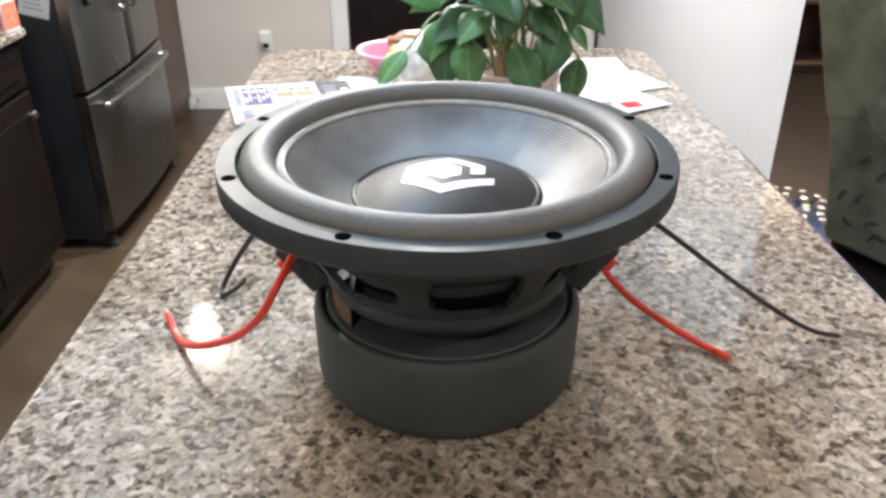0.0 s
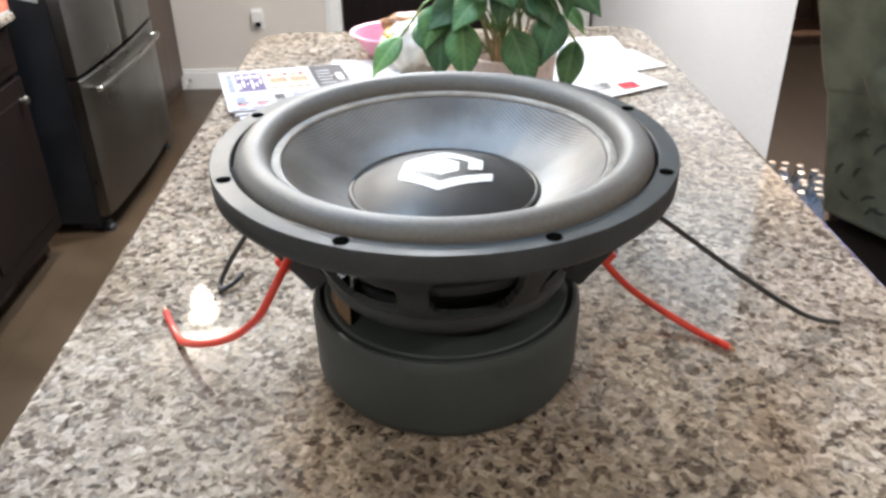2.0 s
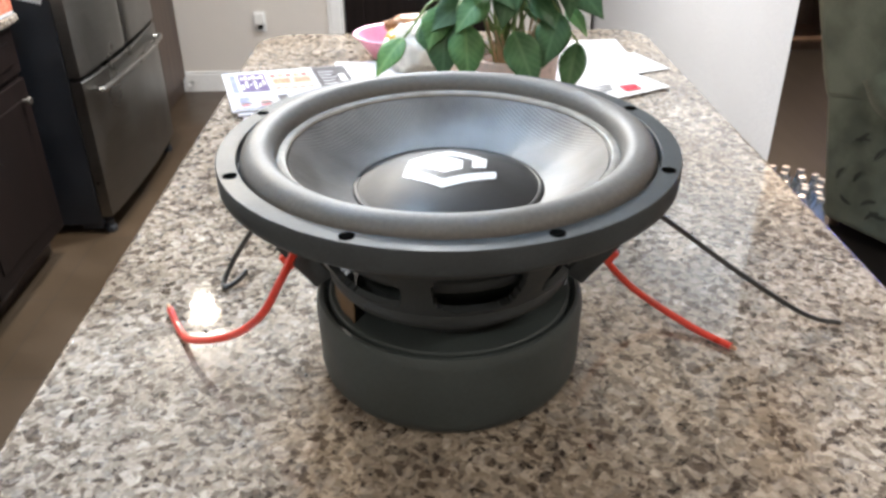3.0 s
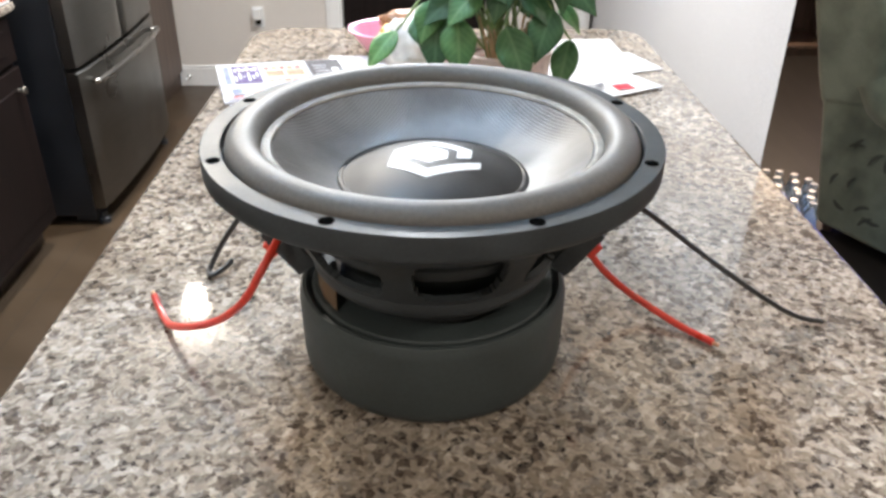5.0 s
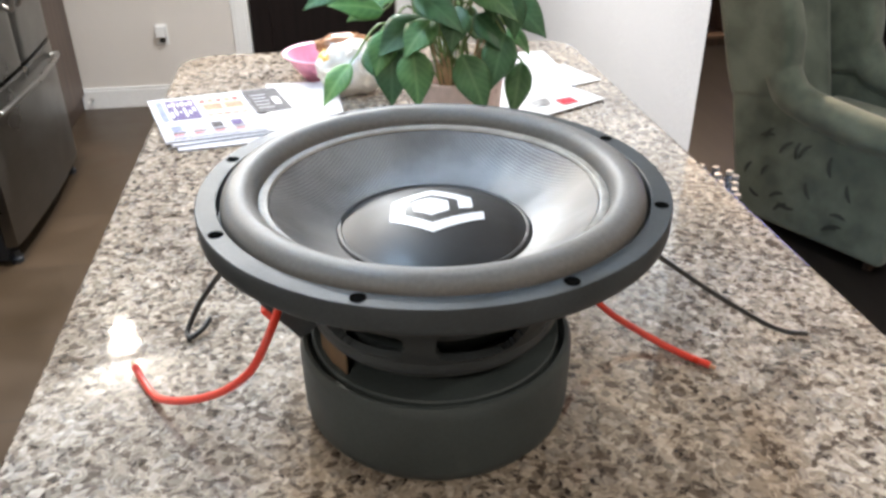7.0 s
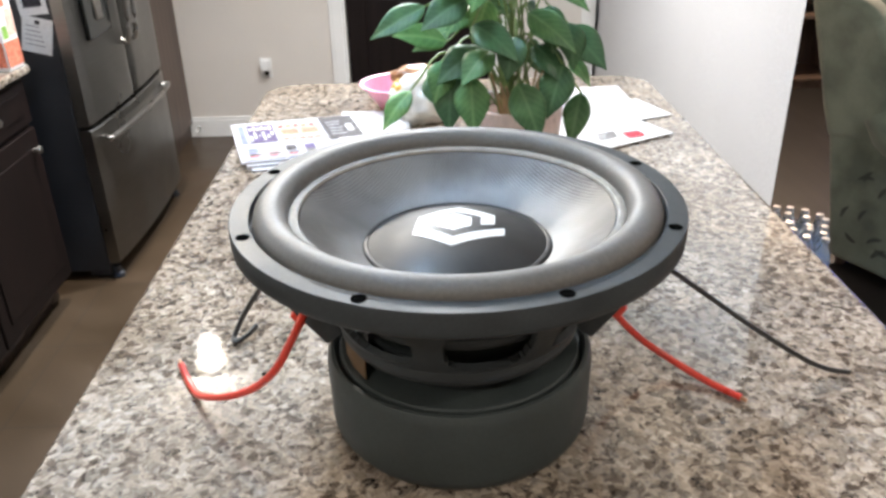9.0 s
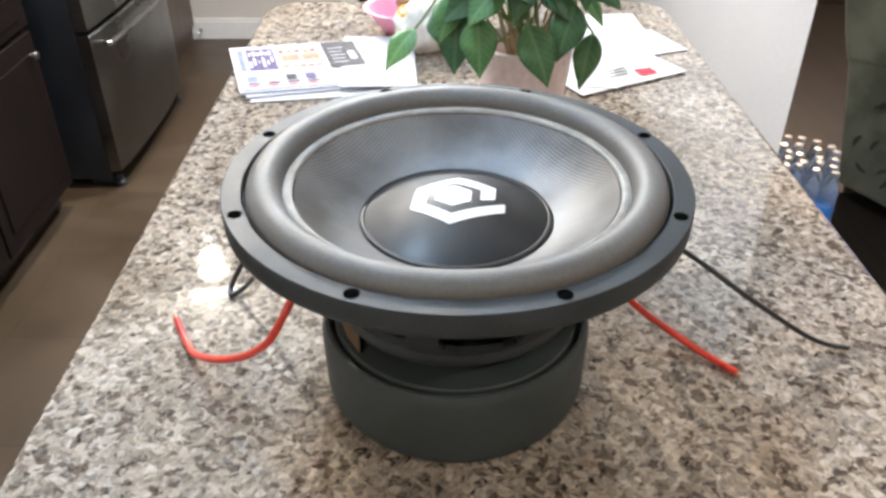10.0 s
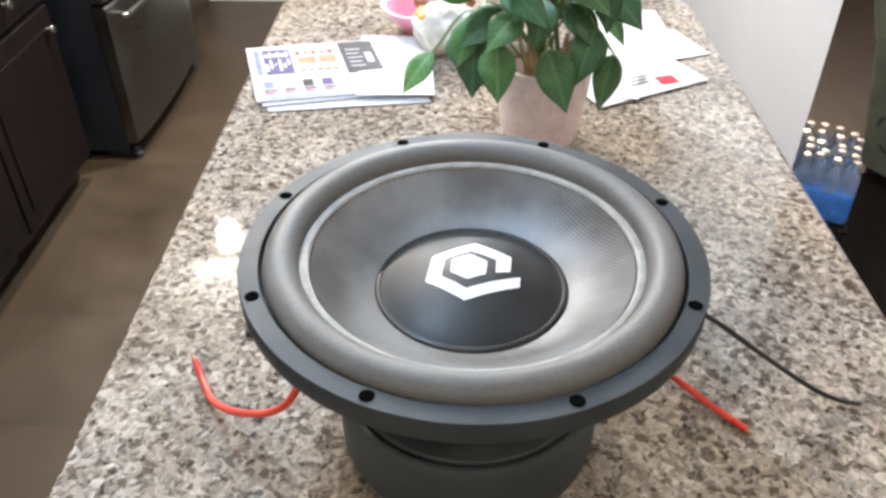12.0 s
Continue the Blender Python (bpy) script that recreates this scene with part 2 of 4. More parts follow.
WALL_BEIGE = paint("beige_wall_paint", (0.68, 0.63, 0.575))
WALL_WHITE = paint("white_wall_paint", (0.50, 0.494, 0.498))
TRIM_WHITE = paint("white_trim_paint", (0.82, 0.81, 0.79), 0.4)
CEILING_WHITE = paint("ceiling_paint", (0.8, 0.79, 0.77), 0.8)
RUBBER = mottled("grey_surround_rubber", (0.145, 0.136, 0.123), vary=0.05, scale=14, fine=300, rough=0.55, rvary=0.05, relief=0.08, spec=0.32)
CAST_BLACK = mottled("black_powder_coat", (0.044, 0.050, 0.053), vary=0.15, scale=20, fine=420, rough=0.52, relief=0.10, spec=0.22)
BOOT = mottled("matte_magnet_boot", (0.040, 0.050, 0.049), vary=0.18, scale=18, fine=260, rough=0.62, relief=0.2)
CONE = carbon_cone()
CAP = mottled("satin_dust_cap", (0.022, 0.021, 0.020), vary=0.3, scale=22, fine=500, rough=0.46, relief=0.12, spec=0.26)
LOGO_WHITE = mottled("white_print", (0.82, 0.82, 0.82), vary=0.02, rough=0.5, relief=0.02)
GASKET = mottled("pale_gasket_cloth", (0.44, 0.42, 0.38), vary=0.2, scale=60, fine=600, rough=0.6)
PATCH_TAN = mottled("tan_patch", (0.15, 0.095, 0.05), vary=0.2, scale=40, fine=400, rough=0.9, relief=0.4)
BLACK_HOLE = mottled("bolt_hole_black", (0.003, 0.003, 0.003), rough=0.95, spec=0.0, rvary=0.02)
RED_PVC = mottled("red_insulation", (0.74, 0.055, 0.03), vary=0.1, scale=40, fine=300, rough=0.38, relief=0.05)
BLACK_PVC = mottled("black_insulation", (0.018, 0.018, 0.018), rough=0.4)
COPPER = mottled("tinned_copper", (0.6, 0.35, 0.22), metal=1.0, rough=0.4)
POT_PINK = mottled("pale_pink_ceramic", (0.84, 0.68, 0.66), vary=0.05, scale=12, fine=90, rough=0.35, relief=0.05)
SOIL = mottled("brown_bark_soil", (0.11, 0.05, 0.03), vary=0.5, scale=80, fine=300, rough=0.95, relief=0.8)
LEAF = leaf_green()
STEM = mottled("pale_green_stem", (0.16, 0.24, 0.08), rough=0.5)
DRY = mottled("dry_leaf", (0.42, 0.30, 0.17), rough=0.7)
PAPER = mottled("white_paper", (0.66, 0.66, 0.67), vary=0.03, rough=0.6, relief=0.05, spec=0.08)
NEWSPRINT = mottled("newsprint", (0.48, 0.48, 0.51), vary=0.05, rough=0.7, relief=0.05, spec=0.08)
INK_PURPLE = mottled("purple_ink", (0.10, 0.075, 0.17), vary=0.3, scale=60, rough=0.6, spec=0.08)
INK_ORANGE = mottled("orange_ink", (0.62, 0.20, 0.13), vary=0.35, scale=50, rough=0.6, spec=0.08)
INK_PEACH = mottled("peach_ink", (0.72, 0.48, 0.40), vary=0.25, scale=40, rough=0.6, spec=0.08)
INK_BLACK = mottled("black_ink", (0.035, 0.03, 0.035), vary=0.3, scale=60, rough=0.5, spec=0.08)
INK_GREY = mottled("grey_ink", (0.30, 0.30, 0.33), vary=0.2, scale=60, rough=0.6, spec=0.08)
INK_BLUE = mottled("blue_ink", (0.20, 0.23, 0.42), vary=0.3, scale=60, rough=0.6, spec=0.08)
PEACH_PALE = mottled("pale_peach_ink", (0.80, 0.66, 0.58), vary=0.2, scale=60, rough=0.6, spec=0.08)
INK_RED = mottled("red_ink", (0.62, 0.05, 0.07), rough=0.6, spec=0.08)
PINK_PLASTIC = mottled("pink_plastic", (0.88, 0.36, 0.50), vary=0.06, rough=0.4)
BAG_CLEAR = mottled("cream_bag_film", (0.80, 0.77, 0.70), vary=0.2, scale=14, fine=60, rough=0.3, relief=0.5)
BAG_BROWN = mottled("brown_bag_print", (0.34, 0.14, 0.05), vary=0.4, scale=25, fine=80, rough=0.35, relief=0.4)
BAG_YELLOW = mottled("yellow_bag_print", (0.75, 0.45, 0.10), vary=0.2, scale=25, fine=80, rough=0.35)
FABRIC = upholstery()
LEAF_PRINT = mottled("dark_leaf_print", (0.05, 0.065, 0.06), vary=0.3, rough=0.9)
DOOR_WOOD = wood("near_black_door_stain", (0.009, 0.0055, 0.005), 0.5, coat=0.0, spec=0.2)
DARK_WOOD = wood("espresso_wood", (0.055, 0.038, 0.029), 0.4)
BOTTLE = glass("clear_bottle", (0.85, 0.93, 1.0), 0.08)
BOTTLE_CAP = mottled("white_bottle_cap", (0.34, 0.36, 0.40), rough=0.4)
WRAP_BLUE = mottled("blue_shrink_wrap", (0.06, 0.24, 0.72), vary=0.25, scale=16, fine=70, rough=0.2, relief=0.6)
TV_BLACK = mottled("tv_black", (0.01, 0.01, 0.011), rough=0.3)
SCREEN_BLUE = glow("screen_blue", (0.10, 0.14, 0.95), 2.0)
SCREEN_PALE = glow("screen_pale", (0.55, 0.65, 1.0), 2.2)
LAMP_GLASS = glow("lamp_glass", (1.0, 0.86, 0.68), 6.0)
TUBE_GLASS = glow("tube_diffuser", (0.62, 0.80, 1.0), 34.0)
HAZE_BLUE = glow("haze_blue", (0.42, 0.68, 1.0), 2.6)
PACK_GREEN = mottled("green_pack_print", (0.22, 0.42, 0.08), vary=0.3, scale=30, rough=0.4)


# ---------------------------------------------------------------- builders
def obj(name, bm, mat, smooth=False):
    me = bpy.data.meshes.new(name)
    bm.normal_update()
    bm.to_mesh(me)
    bm.free()
    if smooth:
        me.polygons.foreach_set("use_smooth", [True] * len(me.polygons))
        me.set_sharp_from_angle(angle=radians(38))
        # broad flat faces keep their own normal beside rounded edges
        whole = sum(p.area for p in me.polygons)
        for p in me.polygons:
            if p.area > 0.08 * whole:
                p.use_smooth = False
    me.materials.append(mat)
    return new(name, me)


def part(name, bm, mat, parent, label="", smooth=True):
    ob = obj(name, bm, mat, smooth)
    ob.parent = parent
    return tagged(ob, label)


def empty(name, m, label, category, group="", kind=""):
    ob = new(name)
    ob.empty_display_size = 0.05
    ob.matrix_world = m
    return tagged(ob, label, category, group, kind)


def box(bm, x0, x1, y0, y1, z0, z1, bevel=0.0, seg=2):
    r = bmesh.ops.create_cube(bm, size=1)
    vs = r["verts"]
    for v in vs:
        v.co = Vector(((x0 + x1) / 2 + v.co.x * (x1 - x0), (y0 + y1) / 2 + v.co.y * (y1 - y0), (z0 + z1) / 2 + v.co.z * (z1 - z0)))
    if bevel:
        es = list({e for v in vs for e in v.link_edges})
        bmesh.ops.bevel(bm, geom=es, offset=bevel, segments=seg, affect="EDGES", profile=0.5)
    return bm


def boxed(*a, **k):
    return box(bmesh.new(), *a, **k)


def lathe(profile, n=96, closed=False):
    """A turned solid round z from (radius, height) pairs."""
    bm = bmesh.new()
    rings = []
    for r, z in profile:
        if r < 1e-6:
            rings.append([bm.verts.new((0, 0, z))])
        else:
            rings.append([bm.verts.new((r * math.cos(2 * math.pi * i / n), r * math.sin(2 * math.pi * i / n), z)) for i in range(n)])
    pairs = list(zip(rings, rings[1:])) + ([(rings[-1], rings[0])] if closed else [])
    for a, b in pairs:
        for i in range(n):
            j = (i + 1) % n
            if len(a) == 1 and len(b) == 1:
                continue
            if len(a) == 1:
                bm.faces.new((a[0], b[j], b[i]))
            elif len(b) == 1:
                bm.faces.new((a[i], a[j], b[0]))
            else:
                bm.faces.new((a[i], a[j], b[j], b[i]))
    bmesh.ops.recalc_face_normals(bm, faces=bm.faces)
    return bm


def spline(points, n=8):
    """Catmull-Rom through the points."""
    p = [Vector(q) for q in points]
    p = [2 * p[0] - p[1]] + p + [2 * p[-1] - p[-2]]
    out = []
    for a, b, c, d in zip(p, p[1:], p[2:], p[3:]):
        for i in range(n):
            s = i / n
            out.append(0.5 * (2 * b + (c - a) * s + (2 * a - 5 * b + 4 * c - d) * s * s + (3 * b - a - 3 * c + d) * s ** 3))
    out.append(p[-2])
    return out


def tube(points, radius, sides=10, bm=None, taper=None):
    bm = bm or bmesh.new()
    rings = []
    ref = Vector((0, 0, 1))
    for i, q in enumerate(points):
        d = (points[min(i + 1, len(points) - 1)] - points[max(i - 1, 0)]).normalized()
        a = d.cross(ref)
        if a.length < 0.1:
            a = d.cross(Vector((1, 0, 0)))
        a.normalize()
        b = d.cross(a)
        r = radius if taper is None else radius * (1 + (taper - 1) * i / (len(points) - 1))
        rings.append([bm.verts.new(q + (a * math.cos(2 * math.pi * k / sides) + b * math.sin(2 * math.pi * k / sides)) * r) for k in range(sides)])
    for r0, r1 in zip(rings, rings[1:]):
        for k in range(sides):
            bm.faces.new((r0[k], r0[(k + 1) % sides], r1[(k + 1) % sides], r1[k]))
    bm.faces.new(rings[0][::-1])
    bm.faces.new(rings[-1])
    bmesh.ops.recalc_face_normals(bm, faces=bm.faces)
    return bm


def slab(outline, z0, z1, bevel=0.0, seg=3):
    """A plate with the given outline between two heights."""
    bm = bmesh.new()
    f = bm.faces.new([bm.verts.new((x, y, z0)) for x, y in outline])
    r = bmesh.ops.extrude_face_region(bm, geom=[f])
    for v in r["geom"]:
        if isinstance(v, bmesh.types.BMVert):
            v.co.z = z1
    bmesh.ops.recalc_face_normals(bm, faces=bm.faces)
    if bevel:
        es = [e for e in bm.edges if abs(e.verts[0].co.z - e.verts[1].co.z) < 1e-6]
        bmesh.ops.bevel(bm, geom=es, offset=bevel, segments=seg, affect="EDGES", profile=0.5)
    return bm


def rounded_rect(x0, x1, y0, y1, r, n=8):
    pts = []
    for cx, cy, a0 in ((x1 - r, y1 - r, 0), (x0 + r, y1 - r, 90), (x0 + r, y0 + r, 180), (x1 - r, y0 + r, 270)):
        for i in range(n + 1):
            a = radians(a0 + 90 * i / n)
            pts.append((cx + r * math.cos(a), cy + r * math.sin(a)))
    return pts


# ---------------------------------------------------------------- the room
X0, X1, Y0, Y1 = -2.05, 4.4, -3.0, 4.10       # kitchen and living area
OPEN0, OPEN1 = -0.47, 0.36                    # doorway in the far wall


def structure(name, bm, mat, label, category):
    return tagged(obj(name, bm, mat), label, category, kind="structure")


structure("floor", boxed(X0 - 0.1, X1 + 0.1, Y0 - 0.1, 7.0, FLOOR - 0.1, FLOOR), FLOOR_TILE, "brown ceramic tile floor of the kitchen", "floor")
structure("ceiling", boxed(X0 - 0.1, X1 + 0.1, Y0 - 0.1, 7.0, CEIL, CEIL + 0.1), CEILING_WHITE, "white painted ceiling", "ceiling")
structure("wall_west", boxed(X0 - 0.12, X0, Y0, 7.0, FLOOR, CEIL), WALL_BEIGE, "beige painted kitchen wall", "wall")
structure("wall_south", boxed(X0, X1, Y0 - 0.12, Y0, FLOOR, CEIL), WALL_BEIGE, "beige painted wall", "wall")
structure("wall_east", boxed(X1, X1 + 0.12, Y0, 7.0, FLOOR, CEIL), WALL_BEIGE, "beige living room wall", "wall")
structure("wall_north", boxed(X0, OPEN0, Y1, Y1 + 0.12, FLOOR, CEIL), WALL_BEIGE, "beige painted wall beside the doorway", "wall")
structure("wall_north_lintel", boxed(OPEN0, OPEN1, Y1, Y1 + 0.12, FLOOR + 2.05, CEIL), WALL_BEIGE, "beige wall over the doorway", "wall")
structure("wall_north_end", boxed(OPEN1, 0.97, Y1, Y1 + 0.12, FLOOR, CEIL), WALL_BEIGE, "narrow beige wall beside the doorway", "wall")
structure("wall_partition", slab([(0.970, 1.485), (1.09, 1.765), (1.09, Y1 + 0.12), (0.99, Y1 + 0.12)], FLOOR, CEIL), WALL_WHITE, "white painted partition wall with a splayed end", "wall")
structure("wall_living_north", boxed(1.09, X1, 5.2, 5.32, FLOOR, CEIL), WALL_BEIGE, "shaded living room wall", "wall")
structure("wall_hall_north", boxed(X0, 1.09, 6.4, 6.52, FLOOR, CEIL), WALL_BEIGE, "wall of the dark hall behind the doorway", "wall")
structure("living_floor", boxed(1.09, X1, -3.0, 5.2, FLOOR, FLOOR + 0.006), DARK_FLOOR, "dark stained wood floor of the living area", "floor")


def casing(x0, x1, name):
    bm = boxed(x0, x1, Y1 - 0.02, Y1, FLOOR, FLOOR + 2.12, bevel=0.005)
    box(bm, x0 + 0.02, x1 - 0.02, Y1 - 0.028, Y1 - 0.02, FLOOR, FLOOR + 2.12, bevel=0.003)
    structure(name, bm, TRIM_WHITE, "white painted doorway casing", "trim")


casing(-0.565, -0.47, "trim_1")
casing(0.36, 0.455, "trim_2")
casing(0.885, 0.965, "trim_4")
structure("trim_3", boxed(-0.47, 0.36, Y1 - 0.02, Y1, FLOOR + 2.05, FLOOR + 2.12, bevel=0.004), TRIM_WHITE, "white painted doorway head casing", "trim")
for nm, x0, x1 in (("baseboard", -1.454, -0.567),):
    bm = boxed(x0, x1, Y1 - 0.016, Y1, FLOOR, FLOOR + 0.105, bevel=0.003)
    box(bm, x0, x1, Y1 - 0.012, Y1, FLOOR + 0.105, FLOOR + 0.122, bevel=0.003)
    structure(nm, bm, TRIM_WHITE, "white painted baseboard along the wall", "trim")


for nm, xa, xb in (("door_1", OPEN0 + 0.004, OPEN1 - 0.004),):
    dd = tagged(new(nm), "closed dark stained panelled door in a white casing", "door", kind="structure")
    part("leaf", boxed(xa, xb, Y1 + 0.045, Y1 + 0.085, FLOOR + 0.008, FLOOR + 2.045, bevel=0.003), DOOR_WOOD, dd)
    for za, zb in ((0.15, 0.85), (1.0, 1.9)):
        part("panel", boxed(xa + 0.11, xb - 0.11, Y1 + 0.036, Y1 + 0.0455, FLOOR + za, FLOOR + zb, bevel=0.006), DOOR_WOOD, dd)

# downlights, with added ones at the fill lamps, and the tube fixture
def downlight():
    e = empty("downlight", pose(0, 0, 0), "white recessed ceiling downlight, lit warm; some copies added unseen for fill", "ceiling light", "ceiling downlights")
    part("trim_ring", lathe([(0.068, -0.002), (0.095, -0.002), (0.095, -0.010), (0.088, -0.014), (0.07, -0.008)], 40, closed=True), TRIM_WHITE, e)
    part("lens", lathe([(0, -0.003), (0.066, -0.003)], 32), LAMP_GLASS, e, "glowing frosted lens")
    return e


d0 = downlight()
d0.matrix_world = pose(*DOWNLIGHTS_AND_FILLS[0][:2], CEIL)
for q in DOWNLIGHTS_AND_FILLS[1:]:
    copy_thing(d0, pose(*q[:2], CEIL))

fx = empty("ceiling_fixture", pose(-0.40, 0.58, CEIL), "white fluorescent ceiling fixture with a lit tube and an added glowing panel", "ceiling light")
part("canopy", boxed(-0.26, 0.26, -0.46, 0.32, -0.030, -0.001, bevel=0.008), TRIM_WHITE, fx)
# dim glowing panel added to give the bluish haze mirrored in the granite
part("haze_panel", boxed(-0.24, 0.24, -0.44, 0.30, -0.065, -0.031, bevel=0.014), HAZE_BLUE, fx, "pale blue glowing panel added for the haze round the tube")
part("tube", boxed(-0.085, 0.085, -0.34, 0.09, -0.095, -0.066, bevel=0.012), TUBE_GLASS, fx, "bright lit tube cover")

# ---------------------------------------------------------------- island
IX0, IX1, IY0, IY1 = -0.395, 0.497, -0.50, 1.245


def island():
    e = empty("kitchen_island", pose(0, 0, FLOOR), "dark wood kitchen island base under the granite top", "kitchen island")
    h = -FLOOR - 0.03
    part("body", boxed(IX0 + 0.05, IX1 - 0.22, IY0 + 0.05, IY1 - 0.05, 0.10, h, bevel=0.003), CABINET_WOOD, e)
    part("toe_kick", boxed(IX0 + 0.11, IX1 - 0.26, IY0 + 0.10, IY1 - 0.10, 0, 0.10), DARK_WOOD, e)
    for i in range(3):
        y0 = IY0 + 0.07 + i * 0.54
        d = part("door", boxed(IX0 + 0.030, IX0 + 0.049, y0, y0 + 0.52, 0.12, h - 0.02, bevel=0.004), CABINET_WOOD, e)
        part("door_panel", boxed(IX0 + 0.024, IX0 + 0.031, y0 + 0.07, y0 + 0.45, 0.19, h - 0.09, bevel=0.003), CABINET_WOOD, d)
    return e


island()
tagged(obj("granite_top", slab(rounded_rect(IX0, IX1, IY0, IY1, 0.085, 10), -0.03, 0.0, bevel=0.011, seg=4), GRANITE, True),
       "polished speckled grey and brown granite island top", "countertop")


# ---------------------------------------------------------------- the subwoofer
RIM_Z = 0.2275


def subwoofer():
    e = empty("subwoofer", pose(0, 0, 0, 0, 0, -1.0), "large black subwoofer driver standing on its magnet on the granite", "speaker")
    # magnet in its rubber boot
    part("magnet_boot", lathe([(0, 0.0), (0.110, 0.0), (0.1175, 0.003), (0.1225, 0.010), (0.1240, 0.018), (0.1250, 0.072), (0.1240, 0.0795), (0.1215, 0.0838), (0.1185, 0.0845), (0.1165, 0.0825), (0.1155, 0.079), (0.114, 0.0775), (0.0, 0.0775)], 128), BOOT, e, "matte dark grey rubber magnet boot")
    # steel plate and neck of the basket
    part("top_plate", lathe([(0.0, 0.0777), (0.1125, 0.0777), (0.1125, 0.0825), (0.111, 0.084), (0.0, 0.084)]), BOOT, e, "black steel top plate")
    part("basket_neck", lathe([(0.0, 0.0841), (0.082, 0.0841), (0.082, 0.095), (0.090, 0.1095), (0.0, 0.118)]), CAST_BLACK, e)
    # two thin tan patches at the left of the top plate
    for a0 in (199, 212):
        bm = boxed(0.1050, 0.1062, -0.012, 0.012, 0.0845, 0.1075)
        bmesh.ops.rotate(bm, verts=bm.verts, cent=(0, 0, 0), matrix=Matrix.Rotation(radians(a0), 3, "Z"))
        part("tan_patch", bm, PATCH_TAN, e, "tan patch standing on the top plate")
    # flared basket with eight windows between its spokes
    outer = [(0.088, 0.108), (0.099, 0.108), (0.1025, 0.1095), (0.1045, 0.1125), (0.1050, 0.117), (0.1045, 0.1205), (0.1075, 0.126), (0.113, 0.136), (0.119, 0.147), (0.126, 0.160), (0.135, 0.176), (0.146, 0.187), (0.158, 0.195), (0.168, 0.2005)]
    fine = []
    for (ra, za), (rb, zb) in zip(outer, outer[1:]):
        k = max(1, round((zb - za) / 0.0022))
        fine += [(ra + (rb - ra) * i / k, za + (zb - za) * i / k) for i in range(k)]
    fine.append(outer[-1])
    n = 320
    bm = bmesh.new()
    rings = [[bm.verts.new((r * math.cos(2 * math.pi * i / n), r * math.sin(2 * math.pi * i / n), z)) for i in range(n)] for r, z in fine]
    for k, (a, b) in enumerate(zip(rings, rings[1:])):
        zc = (fine[k][1] + fine[k + 1][1]) / 2
        for i in range(n):
            ang = (360 * (i + 0.5) / n - 10 + 22.5) % 45 - 22.5
            if (ang / 16.5) ** 4 + ((zc - 0.1525) / 0.0245) ** 4 < 1:
                continue
            bm.faces.new((a[i], a[(i + 1) % n], b[(i + 1) % n], b[i]))
    bmesh.ops.delete(bm, geom=[v for v in bm.verts if not v.link_faces], context="VERTS")
    bmesh.ops.recalc_face_normals(bm, faces=bm.faces)
    bmesh.ops.solidify(bm, geom=list(bm.faces), thickness=0.006)
    part("basket", bm, CAST_BLACK, e, "black cast basket with eight windows")
    # ring at half height that carries the spider
    part("spider_ring", lathe([(0.092, 0.139), (0.106, 0.139), (0.109, 0.142), (0.110, 0.150), (0.107, 0.153), (0.094, 0.153)], closed=True), CAST_BLACK, e)
    prof = [(0.04, 0.151)]
    for i in range(20):
        prof.append((0.045 + 0.0025 * i, 0.149 + 0.004 * (i % 2)))
    part("spider", lathe(prof, 72), BOOT, e, "dark corrugated cloth spider")
    # two dark sleeves added only to block the view of lit granite through the windows
    part("inner_blocker", lathe([(0.084, 0.112), (0.091, 0.139)], 96), BOOT, e)
    part("skirt_blocker", lathe([(0.098, 0.153), (0.130, 0.192)], 96), BOOT, e)
    part("voice_coil_former", lathe([(0.038, 0.09), (0.038, 0.18)], 48), CAST_BLACK, e)
    # flange
    flange = part("flange", lathe([(0.150, 0.198), (0.172, 0.198), (0.182, 0.2025), (0.1915, 0.2055), (0.1942, 0.2085), (0.1945, 0.2120), (0.1945, 0.2265), (0.1938, RIM_Z),
                                   (0.1785, RIM_Z), (0.1778, 0.2268), (0.1778, 0.2165), (0.150, 0.2165)], 160, closed=True), CAST_BLACK, e, "satin black mounting flange")
    for k in range(8):
        a = radians(22.5 + 45 * k)
        bm = lathe([(0.0, -0.0002), (0.0056, -0.0002), (0.0058, 0.0003), (0.0, 0.0003)], 24)
        bmesh.ops.translate(bm, verts=bm.verts, vec=(0.1855 * math.cos(a), 0.1855 * math.sin(a), RIM_Z + 0.0001))
        part("bolt_hole", bm, BLACK_HOLE, flange, "dark bolt hole")
    # surround: half roll
    prof = [(0.1752, 0.2170)]
    for i in range(29):
        a = math.pi * i / 28
        prof.append((0.1605 + 0.0147 * math.cos(a), 0.2215 + 0.0152 * math.sin(a) ** 0.9))
    prof += [(0.1455, 0.2185)]
    part("surround", lathe(prof, 160), RUBBER, e, "grey rubber half-roll surround")
    ring = part("gasket_ring", lathe([(0.1462, 0.2205), (0.1445, 0.2222), (0.1410, 0.2226), (0.1385, 0.2218), (0.1378, 0.2196)], 160), GASKET, e, "pale stitched seam round the cone")
    # stitches
    bm = bmesh.new()
    for k in range(220):
        a = 2 * math.pi * k / 220
        m = Matrix.Rotation(a, 4, "Z") @ Matrix.Translation((0.1418, 0, 0.2227))
        r = bmesh.ops.create_cube(bm, size=1, matrix=m @ Matrix.Diagonal((0.0042, 0.0022, 0.0010, 1)))
    tagged(part("stitches", bm, GASKET, ring, smooth=False), kind="stuff")
    # cone and cap
    prof = [(0.1385, 0.2188), (0.1375, 0.2178), (0.1362, 0.2190)]
    for i in range(1, 17):
        s = i / 16
